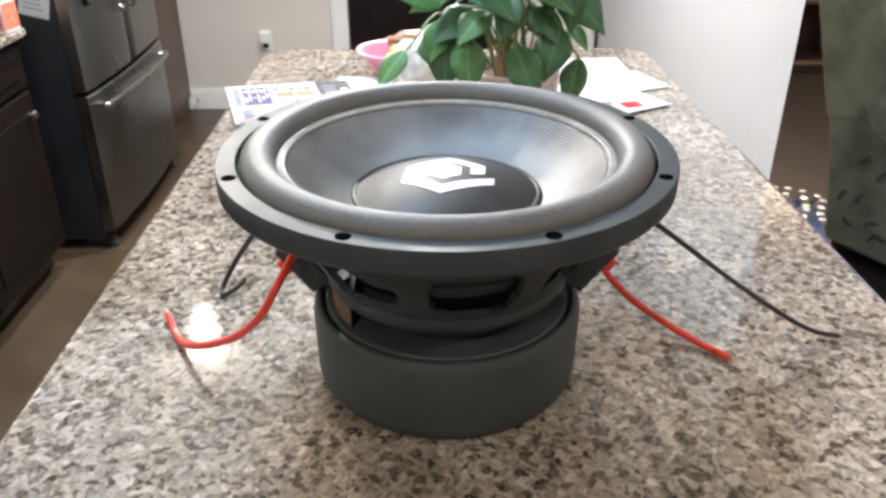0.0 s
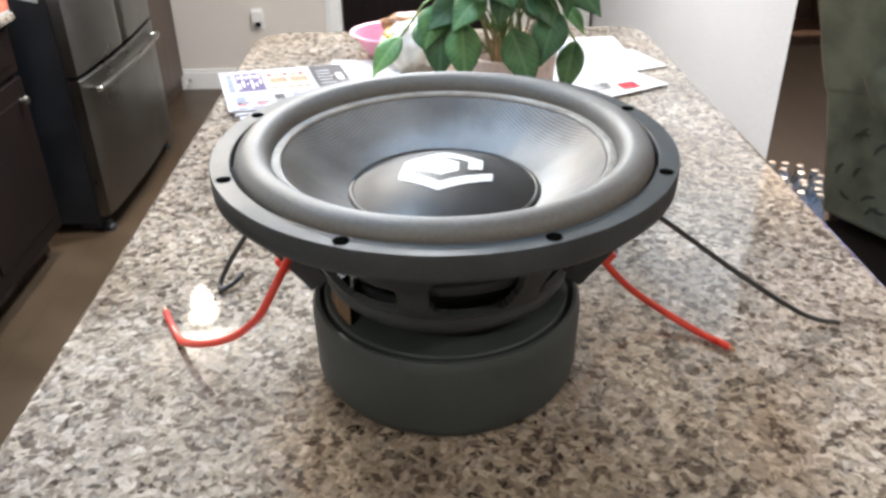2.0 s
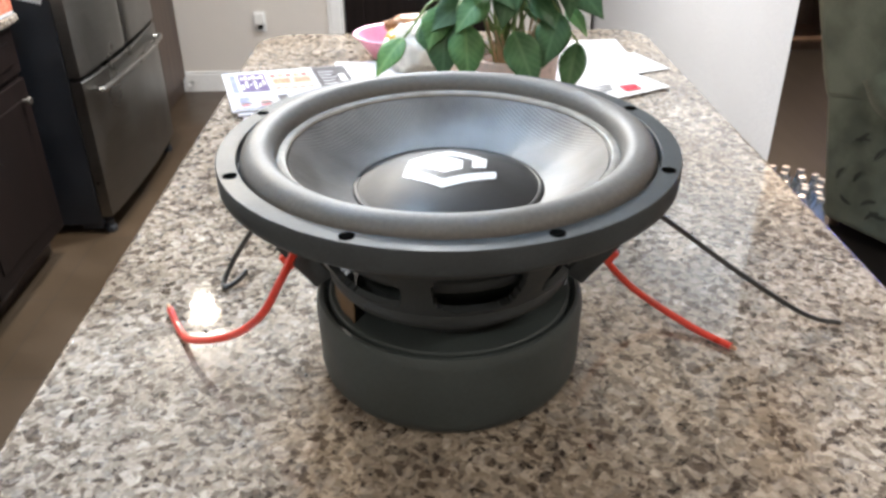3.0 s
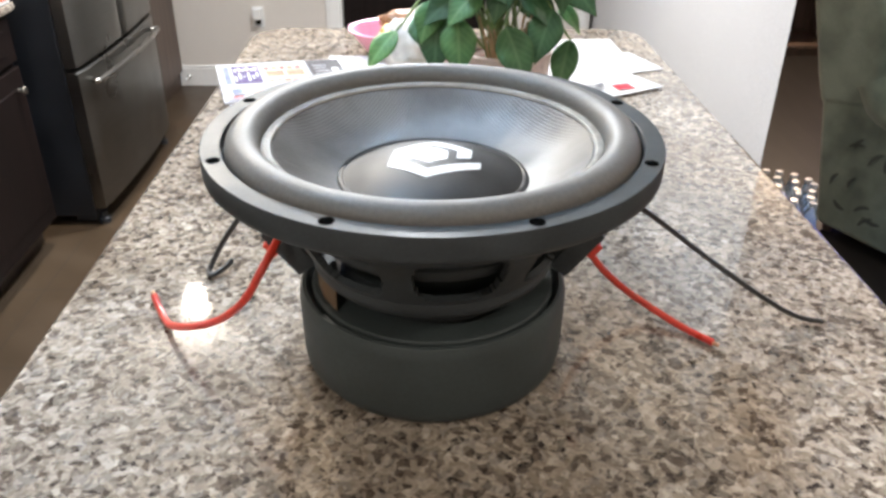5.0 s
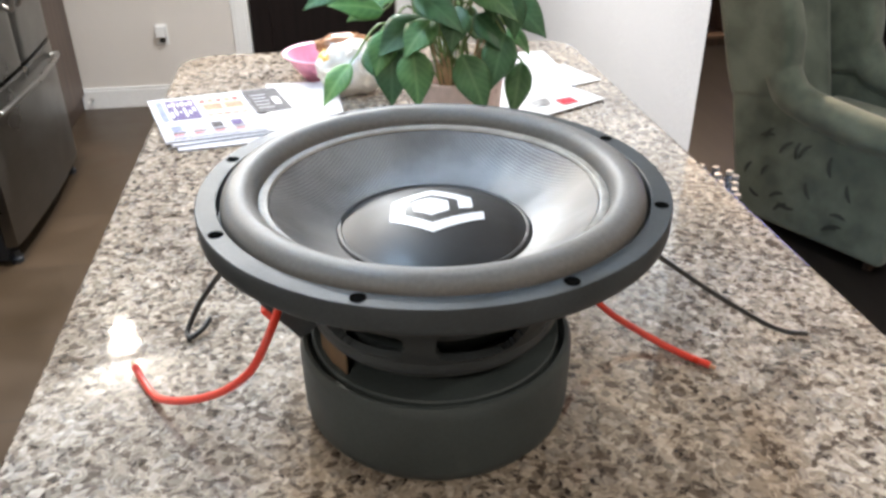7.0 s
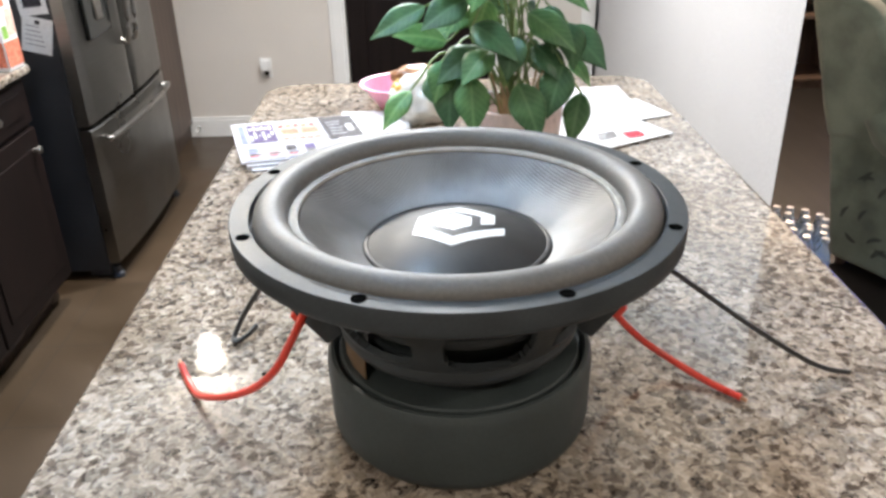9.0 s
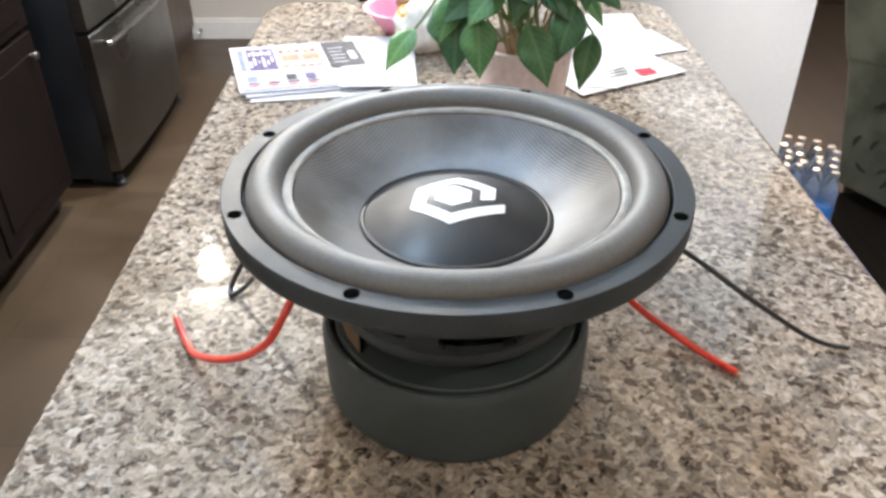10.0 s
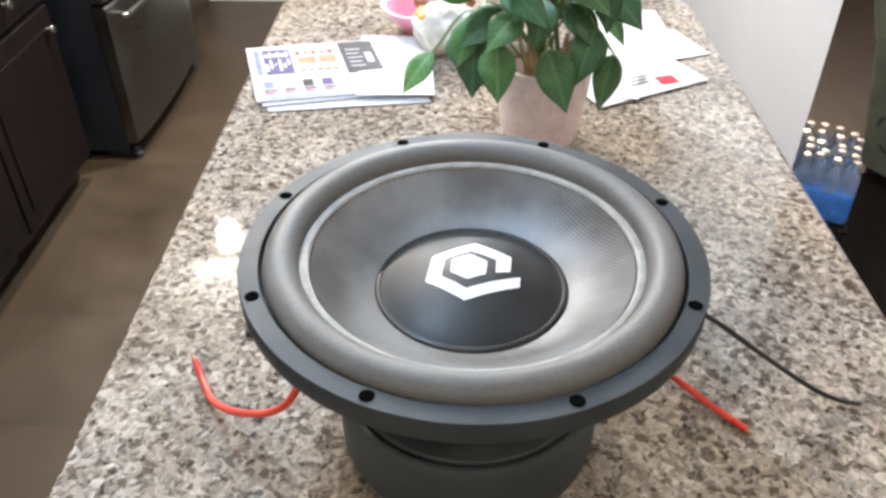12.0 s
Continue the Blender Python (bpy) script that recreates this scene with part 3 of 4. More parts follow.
        prof.append((0.1362 - 0.0535 * s, 0.2190 - 0.0355 * s - 0.004 * math.sin(math.pi * s)))
    prof += [(0.0815, 0.1820)]
    part("cone", lathe(prof, 144), CONE, e, "glossy woven black cone")
    prof = [(0.0845, 0.1842), (0.0830, 0.1862), (0.0805, 0.1868), (0.0785, 0.1858)]
    part("cap_ring", lathe(prof, 120), CAP, e)
    part("dust_cap", lathe([(0.0795 * s, cap_z(0.0795 * s)) for s in [1 - i / 20 for i in range(21)]], 120), CAP, e, "satin black domed dust cap")
    emblem(e)
    # push terminals on sloping brackets under the flange
    for sx in (-1, 1):
        bm = boxed(min(-0.016 * sx, 0.006 * sx), max(-0.016 * sx, 0.006 * sx), -0.030, 0.034, -0.028, 0.026, bevel=0.003)
        bmesh.ops.rotate(bm, verts=bm.verts, cent=(0, 0, 0), matrix=Matrix.Rotation(radians(sx * 38), 3, "Y"))
        bmesh.ops.translate(bm, verts=bm.verts, vec=(sx * 0.135, 0.01, 0.116))
        t = part("terminal_block", bm, CAST_BLACK, e, "black push terminal block")
        for y in (-0.008, 0.022):
            bm = boxed(-0.004, 0.004, -0.008, 0.008, -0.008, 0.008, bevel=0.002)
            bmesh.ops.rotate(bm, verts=bm.verts, cent=(0, 0, 0), matrix=Matrix.Rotation(radians(sx * 38), 3, "Y"))
            bmesh.ops.translate(bm, verts=bm.verts, vec=(sx * 0.147, y, 0.116))
            part("push_tab", bm, RED_PVC if y < 0 else BLACK_PVC, t, "coloured push tab")
    return e


def cap_z(r):
    return 0.1862 + 0.017 * (1 - (r / 0.0795) ** 2)


def emblem(parent):
    """White printed sign: a hexagon inside an open hexagonal stroke with a tail."""
    def plate(poly):
        bm = bmesh.new()
        f = bm.faces.new([bm.verts.new((x, y, 0)) for x, y in poly])
        bmesh.ops.triangulate(bm, faces=[f])
        bmesh.ops.subdivide_edges(bm, edges=list(bm.edges), cuts=3, use_grid_fill=True)
        for v in bm.verts:
            v.co.z = cap_z(math.hypot(v.co.x, v.co.y)) + 0.0005
        bmesh.ops.recalc_face_normals(bm, faces=bm.faces)
        return bm
    part("emblem_hexagon", plate([(-0.0025 + 0.0175 * math.cos(radians(a)), 0.003 + 0.0172 * math.sin(radians(a))) for a in (86, 146, 206, 266, 326, 26)]), LOGO_WHITE, parent, "white printed hexagon")
    outer = [(0.033, -0.001), (0.035, 0.021), (0.003, 0.041), (-0.0345, 0.020), (-0.0395, -0.014), (-0.006, -0.038), (0.0405, -0.0185)]
    inner = [(0.0205, -0.004), (0.0218, 0.0142), (-0.0005, 0.0275), (-0.0235, 0.0150), (-0.0262, -0.0095), (-0.0045, -0.0252), (0.0415, -0.0060)]
    for o0, o1, i0, i1 in zip(outer, outer[1:], inner, inner[1:]):
        part("emblem_stroke", plate([o0, o1, i1, i0]), LOGO_WHITE, parent, "white printed stroke")



sub = subwoofer()


def wire(pts, radius, mat, label, bare=True):
    e = empty("speaker_wire", pose(0, 0, 0), label, "wire", "speaker wires")
    p = spline(pts, 10)
    part("insulation", tube(p, radius, 12), mat, e)
    if bare:
        d = (p[-1] - p[-2]).normalized()
        part("conductor", tube([p[-1], p[-1] + d * 0.006], radius * 0.6, 8), COPPER, e, "bare copper end")
    return e


wire([(-0.126, 0.0, 0.152), (-0.136, -0.033, 0.138), (-0.148, -0.056, 0.120), (-0.163, -0.060, 0.095), (-0.184, -0.047, 0.069), (-0.206, -0.031, 0.049), (-0.231, -0.014, 0.033), (-0.257, 0.012, 0.016), (-0.271, 0.034, 0.006), (-0.284, 0.057, 0.0045), (-0.295, 0.077, 0.010)],
     0.0036, RED_PVC, "curled red speaker wire with a cut end resting on granite")
wire([(0.128, 0.05, 0.150), (0.148, 0.06, 0.105), (0.162, 0.06, 0.070), (0.188, 0.057, 0.040), (0.217, 0.05, 0.019), (0.252, 0.022, 0.0065), (0.279, -0.006, 0.0045)],
     0.0036, RED_PVC, "straight red speaker wire resting on granite")
wire([(-0.128, 0.075, 0.158), (-0.165, 0.10, 0.135), (-0.205, 0.13, 0.08), (-0.235, 0.145, 0.035), (-0.250, 0.14, 0.008), (-0.248, 0.127, 0.004), (-0.235, 0.14, 0.006), (-0.228, 0.152, 0.010)],
     0.0030, BLACK_PVC, "hooked black speaker wire beside the subwoofer", bare=False)
wire([(0.126, 0.03, 0.158), (0.160, 0.03, 0.155), (0.200, 0.040, 0.132), (0.246, 0.055, 0.094), (0.295, 0.050, 0.058), (0.349, 0.037, 0.024), (0.380, 0.034, 0.008), (0.406, 0.031, 0.0035)],
     0.0027, BLACK_PVC, "long black speaker wire sagging onto granite", bare=False)


# ---------------------------------------------------------------- potted plant
def leaf_mesh(name, length, width, droop, fold, wave):
    bm = bmesh.new()
    n, cols = 14, 4
    grid = []
    for i in range(n + 1):
        s = i / n
        w = width * max(0.02, math.sin(math.pi * min(1, s) ** 0.78)) ** 0.95 * (1 - 0.35 * s ** 4)
        x = length * (s - 0.10 * droop * s * s)
        z = -droop * length * s ** 2 * 0.55
        row = []
        for j in range(-cols, cols + 1):
            u = j / cols
            row.append(bm.verts.new((x, u * w * 0.5, z + fold * abs(u) * w * 0.5 - 0.25 * fold * w * u * u + wave * w * math.sin(5 * s + 2 * u) * abs(u))))
        grid.append(row)
    for a, b in zip(grid, grid[1:]):
        for j in range(2 * cols):
            bm.faces.new((a[j], b[j], b[j + 1], a[j + 1]))
    bmesh.ops.recalc_face_normals(bm, faces=bm.faces)
    bmesh.ops.solidify(bm, geom=list(bm.faces), thickness=0.0006)
    me = bpy.data.meshes.new(name)
    bm.to_mesh(me)
    bm.free()
    me.polygons.foreach_set("use_smooth", [True] * len(me.polygons))
    me.materials.append(LEAF)
    return me


def plant():
    bx, by = 0.118, 0.59
    e = empty("potted_plant", pose(bx, by, 0), "leafy green houseplant in a pale pink ceramic pot", "plant")
    part("pot", lathe([(0, 0.001), (0.050, 0.001), (0.056, 0.006), (0.064, 0.045), (0.070, 0.09), (0.0735, 0.128), (0.0735, 0.134), (0.0700, 0.136), (0.0675, 0.132), (0.0655, 0.115), (0.0, 0.113)], 72), POT_PINK, e, "pale pink glazed pot")
    part("soil", lathe([(0.0, 0.122), (0.03, 0.124), (0.0655, 0.117)], 40), SOIL, e, "brown bark soil")
    variants = [leaf_mesh("leaf", 0.100, 0.062, 0.45, 0.18, 0.05), leaf_mesh("leaf", 0.088, 0.058, 0.7, 0.14, 0.08), leaf_mesh("leaf", 0.115, 0.050, 0.30, 0.24, 0.05), leaf_mesh("leaf", 0.080, 0.040, 0.55, 0.26, 0.06)]
    rnd = random.Random(7)

    bends = (0.45, 0.7, 0.30, 0.55)
    lengths = (0.100, 0.088, 0.115, 0.080)

    def add(base, tip, k, tilt=0.0, stem=True):
        """A leaf that hangs from base to tip, its upper side turned to the room."""
        b, chord = Vector(base), Vector(tip) - Vector(base)
        d = bends[k]
        along = chord.normalized()
        up = Vector((0.25 * along.x + tilt, -0.75, 0.65))
        up = (up - along * up.dot(along)).normalized()
        side = up.cross(along)
        turn = Matrix((along, side, up)).transposed().to_4x4()
        sag = math.atan2(0.55 * d, 1 - 0.10 * d)
        scale = 1.12 * chord.length / (lengths[k] * math.hypot(1 - 0.10 * d, 0.55 * d))
        ob = new("leaf", variants[k])
        ob.parent = e
        ob.matrix_local = Matrix.Translation(b) @ turn @ Matrix.Rotation(-sag, 4, "Y") @ Matrix.Scale(scale, 4)
        if stem:
            foot = Vector((0.030 * rnd.uniform(-1, 1), 0.025 * rnd.uniform(-1, 1), 0.118))
            mid = foot.lerp(b, 0.6) + Vector((0, 0, 0.045 + 0.3 * max(0, (foot - b).length - 0.1)))
            part("stem", tube(spline([foot, mid, b], 5), 0.0018, 6), STEM, e)
    # low leaves that hang over the pot
    for b, t, k in (
            ((-0.164, -0.090, 0.183), (-0.201, -0.120, 0.140), 3), ((-0.134, -0.060, 0.200), (-0.118, -0.090, 0.154), 1), ((-0.103, -0.080, 0.206), (-0.109, -0.110, 0.134), 0),
            ((-0.078, -0.100, 0.203), (-0.075, -0.130, 0.135), 0), ((-0.010, -0.100, 0.192), (0.017, -0.130, 0.122), 0), ((0.096, -0.030, 0.156), (0.079, -0.060, 0.089), 3),
            ((0.061, -0.060, 0.208), (0.038, -0.090, 0.143), 0), ((-0.056, -0.070, 0.238), (-0.119, -0.100, 0.198), 1), ((-0.047, -0.090, 0.240), (-0.088, -0.120, 0.200), 1),
            ((0.021, -0.040, 0.232), (0.060, -0.070, 0.182), 1), ((-0.110, -0.070, 0.222), (-0.128, -0.100, 0.172), 1)):
        add(b, t, k, rnd.uniform(-0.25, 0.25))
    # spreading leaves above
    for b, t, k in (
            ((0.076, 0.010, 0.247), (0.128, -0.020, 0.194), 0), ((0.009, -0.040, 0.280), (0.070, -0.070, 0.232), 0), ((-0.082, -0.070, 0.306), (-0.140, -0.100, 0.274), 0),
            ((-0.139, 0.030, 0.280), (-0.215, 0.000, 0.243), 2), ((-0.108, 0.010, 0.230), (-0.181, -0.020, 0.246), 3), ((-0.074, -0.090, 0.274), (-0.018, -0.120, 0.232), 1),
            ((-0.012, -0.090, 0.256), (-0.026, -0.120, 0.206), 1), ((0.043, -0.020, 0.286), (0.046, -0.050, 0.228), 0), ((0.086, 0.030, 0.194), (0.112, 0.000, 0.160), 3),
            ((-0.010, 0.010, 0.276), (-0.058, -0.020, 0.290), 3), ((-0.069, -0.010, 0.290), (-0.106, -0.040, 0.254), 0), ((-0.05, -0.05, 0.30), (-0.072, -0.09, 0.255), 1),
            ((0.07, -0.03, 0.262), (0.075, -0.06, 0.205), 1)):
        add(b, t, k, rnd.uniform(-0.3, 0.3))
    # the back and the crown
    for i in range(26):
        a = radians(rnd.uniform(0, 180) if i < 12 else rnd.uniform(0, 360))
        r, z = rnd.uniform(0.03, 0.09), rnd.uniform(0.20, 0.29) if i < 12 else rnd.uniform(0.315, 0.39)
        b = Vector((r * math.cos(a) - 0.02, r * math.sin(a), z))
        add(b, b + Vector((0.055 * math.cos(a + 0.4), 0.055 * math.sin(a + 0.4), rnd.uniform(-0.05, -0.01))), rnd.randrange(4), rnd.uniform(-0.4, 0.4), stem=i % 2 == 0)
    for i in range(22):
        a = radians(rnd.uniform(230, 350))
        p0 = Vector((0.04 * math.cos(a), 0.04 * math.sin(a), 0.125))
        part("dry_stalk", tube(spline([p0, p0 + Vector((0.012 * math.cos(a), 0.012 * math.sin(a), 0.03)), p0 + Vector((0.03 * math.cos(a), 0.03 * math.sin(a), rnd.uniform(0.03, 0.08)))], 4), 0.0022, 5), DRY, e, "dry straw-coloured stalk")
    return e


plant()


# ---------------------------------------------------------------- papers on the island
def sheet(outline, z0, z1, mat, name, parent, label=""):
    return part(name, slab(outline, z0, z1), mat, parent, label, smooth=False)


def quad(o, ux, uy, x0, x1, y0, y1):
    """Corners of a patch in the frame (o, ux, uy)."""
    return [(o[0] + ux[0] * x + uy[0] * y, o[1] + ux[1] * x + uy[1] * y) for x, y in ((x0, y0), (x1, y0), (x1, y1), (x0, y1))]


def flyers():
    e = empty("flyer_stack", pose(0, 0, 0), "stack of colourful printed grocery flyers lying on granite", "flyers")
    ang = radians(11)
    ux, uy = (math.cos(ang), math.sin(ang)), (-math.sin(ang) - 0.1, math.cos(ang))
    o = (-0.350, 0.690)
    for i, (dx, dy, da) in enumerate(((0.022, -0.022, -3), (0.012, -0.010, 2), (0.0, 0.0, 0))):
        a = ang + radians(da)
        u, v = (math.cos(a), math.sin(a)), (-math.sin(a) - 0.1, math.cos(a))
        sheet(quad((o[0] + dx, o[1] + dy), u, v, 0, 0.275, 0, 0.225), 0.0005 + 0.003 * i, 0.003 + 0.003 * i, NEWSPRINT, "flyer", e)
    sheet(quad((-0.185, 0.715), (1, 0.02), (-0.05, 1), 0, 0.135, 0, 0.255), 0.0095, 0.011, PAPER, "flyer", e)
    z = 0.0096
    def ink(x0, x1, y0, y1, m, zz=z):
        sheet(quad(o, ux, uy, x0, x1, y0, y1), zz, zz + 0.0004, m, "printed_block", e)
    ink(0.012, 0.022, 0.10, 0.205, INK_BLUE)
    ink(0.028, 0.078, 0.10, 0.205, INK_PURPLE)
    ink(0.084, 0.165, 0.10, 0.20, INK_PEACH)
    ink(0.090, 0.122, 0.135, 0.165, INK_ORANGE, z + 0.0005)
    ink(0.128, 0.160, 0.135, 0.165, INK_ORANGE, z + 0.0005)
    ink(0.172, 0.236, 0.085, 0.215, INK_BLACK, 0.0112)
    ink(0.214, 0.226, 0.12, 0.16, PAPER, 0.0117)
    for i in range(4):
        ink(0.018 + 0.034 * i, 0.036 + 0.034 * i, 0.045, 0.07, (INK_BLUE, INK_PEACH, INK_BLACK, INK_PURPLE)[i])
        ink(0.018 + 0.034 * i, 0.040 + 0.034 * i, 0.034, 0.038, INK_BLACK)
        ink(0.018 + 0.034 * i, 0.034 + 0.034 * i, 0.024, 0.028, INK_RED)
    for i in range(6):
        ink(0.030 + 0.008 * i, 0.034 + 0.008 * i, 0.112 + 0.012 * (i % 3), 0.142 + 0.018 * (i % 2), PAPER, z + 0.0005)
        ink(0.031 + 0.0075 * i, 0.036 + 0.0075 * i, 0.172, 0.186 + 0.006 * (i % 2), PEACH_PALE if i % 2 else PAPER, z + 0.0005)
    for i in range(5):
        ink(0.088 + 0.015 * i, 0.099 + 0.015 * i, 0.105, 0.111, INK_RED if i % 2 else INK_BLACK, z + 0.0005)
        ink(0.088 + 0.015 * i, 0.097 + 0.015 * i, 0.176, 0.190, INK_ORANGE if i % 2 else INK_RED, z + 0.0005)
        ink(0.180, 0.208 - 0.004 * (i % 2), 0.105 + 0.018 * i, 0.109 + 0.018 * i, NEWSPRINT, 0.0117)
    for i in range(7):
        ink(0.006, 0.26, 0.0135 - 0.0016 * i, 0.0139 - 0.0016 * i, INK_BLUE) if i % 3 == 0 else None
    return e


flyers()


def letters():
    e = empty("mail_pile", pose(0, 0, 0), "loose pile of white envelopes and letters on granite", "mail")
    z = 0.0006
    for o, a, w, h in (((0.255, 1.135), -88, 0.20, 0.155), ((0.472, 0.914), 201, 0.24, -0.125), ((0.440, 0.798), 208, 0.235, -0.125), ((0.30, 0.715), 172, 0.15, -0.16)):
        a = radians(a)
        u, v = (math.cos(a), math.sin(a)), (-math.sin(a), math.cos(a))
        sheet(quad(o, u, v, 0, w, 0, h), z, z + 0.0010, PAPER, "envelope", e)
        z += 0.0014
    sheet(quad((0.352, 0.775), (0.95, 0.32), (-0.32, 0.95), 0, 0.034, 0, 0.028), 0.0058, 0.0062, INK_RED, "red_stamp", e, "red printed block")
    for i in range(3):
        sheet(quad((0.295, 0.765 + 0.013 * i), (0.88, 0.47), (-0.47, 0.88), 0, 0.04, 0, 0.003), 0.0058, 0.0062, INK_BLACK, "printed_line", e)
    return e


letters()


# ---------------------------------------------------------------- bowl and bag at the far end
def bowl():
    e = empty("plastic_bowl", pose(-0.080, 1.03, 0), "shallow pink plastic bowl with a wide rim", "bowl")
    part("shell", lathe([(0, 0.001), (0.040, 0.001), (0.045, 0.006), (0.066, 0.034), (0.074, 0.048), (0.082, 0.051), (0.083, 0.054), (0.074, 0.053), (0.063, 0.038), (0.042, 0.010), (0, 0.008)], 64), PINK_PLASTIC, e)
    return e


bowl()


def bag():
    e = empty("bread_bag", pose(-0.030, 0.925, 0), "crumpled cream food bag with brown and yellow print", "food bag")

    def lump(name, c, s, mat, seed, lab=""):
        bm = bmesh.new()
        bmesh.ops.create_icosphere(bm, subdivisions=4, radius=1)
        for v in bm.verts:
            n = v.co.normalized()
            d = 1 + 0.18 * noise.noise(n * 2.2 + Vector((seed, 0, 0))) + 0.10 * noise.noise(n * 6 + Vector((0, seed, 0))) + 0.05 * abs(noise.noise(n * 14))
            v.co = Vector((c[0] + n.x * s[0] * d, c[1] + n.y * s[1] * d, max(0.001, c[2] + n.z * s[2] * d)))
        part(name, bm, mat, e, lab)
    lump("pouch", (0.0, 0.0, 0.048), (0.064, 0.05, 0.052), BAG_CLEAR, 1.0)
    lump("brown_label", (-0.008, 0.035, 0.084), (0.056, 0.036, 0.022), BAG_BROWN, 4.0, "brown printed bag top")
    lump("yellow_label", (-0.042, 0.0, 0.062), (0.022, 0.03, 0.025), BAG_YELLOW, 7.0, "yellow printed patch")
    return e


bag()


# ---------------------------------------------------------------- refrigerator
def fridge():
    fx0, y0, y1 = -1.325, 2.285, 3.215
    e = empty("refrigerator", pose(0, 0, FLOOR), "stainless steel French door refrigerator with a bottom freezer", "refrigerator")
    top = 1.77
    part("cabinet", boxed(-2.03, fx0 - 0.005, y0 + 0.005, y1 - 0.005, 0.04, top - 0.02, bevel=0.006), FRIDGE_SIDE, e, "black textured cabinet")
    part("toe_grille", boxed(-1.42, fx0 - 0.015, y0 + 0.02, y1 - 0.02, 0.012, 0.075, bevel=0.004), FRIDGE_SIDE, e)
    for y in (y0 + 0.04, y1 - 0.04):
        bm = lathe([(0, 0), (0.024, 0), (0.024, 0.018), (0.016, 0.024), (0.016, 0.05), (0, 0.05)], 20)
        bmesh.ops.translate(bm, verts=bm.verts, vec=(-1.315, y, 0))
        part("foot", bm, FRIDGE_SIDE, e)

    def front(ya, yb, za, zb):
        """A bowed door front."""
        n = 14
        bm = bmesh.new()
        rows = []
        for i in range(n + 1):
            s = i / n
            yy = ya + (yb - ya) * s
            t = (yy - y0) / (y1 - y0)
            edge = min(1, min(s, 1 - s) * n / 1.0)
            x = fx0 + 0.052 + 0.020 * math.sin(math.pi * t) - (0.008 if edge < 0.5 else 0)
            rows.append(x)
        vs = [[bm.verts.new((x, ya + (yb - ya) * i / n, z)) for i, x in enumerate(rows)] for z in (za, za + 0.006, zb - 0.006, zb)]
        for k in (0, 3):
            for v in vs[k]:
                v.co.x -= 0.006
        back = [[bm.verts.new((fx0, ya + (yb - ya) * i / n, z)) for i in range(n + 1)] for z in (za, zb)]
        for a, b in zip(vs, vs[1:]):
            for i in range(n):
                bm.faces.new((a[i], a[i + 1], b[i + 1], b[i]))
        for i in range(n):
            bm.faces.new((back[0][i], back[0][i + 1], vs[0][i + 1], vs[0][i]))
            bm.faces.new((vs[3][i], vs[3][i + 1], back[1][i + 1], back[1][i]))
        bm.faces.new([back[0][0], *[v[0] for v in vs], back[1][0]])
        bm.faces.new([back[1][n], *[v[n] for v in vs[::-1]], back[0][n]])
        bm.faces.new(list(back[1]) + list(back[0][::-1]))
        bmesh.ops.recalc_face_normals(bm, faces=bm.faces)
        return bm

    zl = 0.645
    dr = part("freezer_drawer", front(y0, y1, 0.08, zl - 0.010), STEEL, e, "brushed steel freezer drawer")
    d1 = part("door", front(y0, (y0 + y1) / 2 - 0.003, zl + 0.006, top), STEEL, e, "brushed steel door")
    d2 = part("door", front((y0 + y1) / 2 + 0.003, y1, zl + 0.006, top), STEEL, e, "brushed steel door")

    def bar(pts, parent):
        part("handle", tube(spline(pts, 8), 0.011, 12), CHROME, parent, "satin metal bar handle")
    xh = fx0 + 0.098
    bar([(fx0 + 0.06, y0 + 0.09, zl - 0.062), (xh - 0.006, y0 + 0.10, zl - 0.062), (xh + 0.012, (y0 + y1) / 2, zl - 0.062), (xh - 0.006, y1 - 0.10, zl - 0.062), (fx0 + 0.06, y1 - 0.09, zl - 0.062)], dr)
    for sgn, d in ((-1, d1), (1, d2)):
        y = (y0 + y1) / 2 + sgn * 0.045
        bar([(fx0 + 0.065, y, zl + 0.24), (xh + 0.006, y, zl + 0.26), (xh + 0.026, y, zl + 0.62), (xh + 0.006, y, zl + 0.98), (fx0 + 0.065, y, zl + 1.0)], d)
    part("dispenser", boxed(fx0 + 0.052, fx0 + 0.075, y0 + 0.10, y0 + 0.34, zl + 0.30, zl + 0.72, bevel=0.008), BLACK_GLASS, d1, "black glossy water dispenser")
    part("dispenser_chute", boxed(fx0 + 0.070, fx0 + 0.084, y0 + 0.19, y0 + 0.25, zl + 0.36, zl + 0.44, bevel=0.005), CHROME, d1)
    return e


fridge()


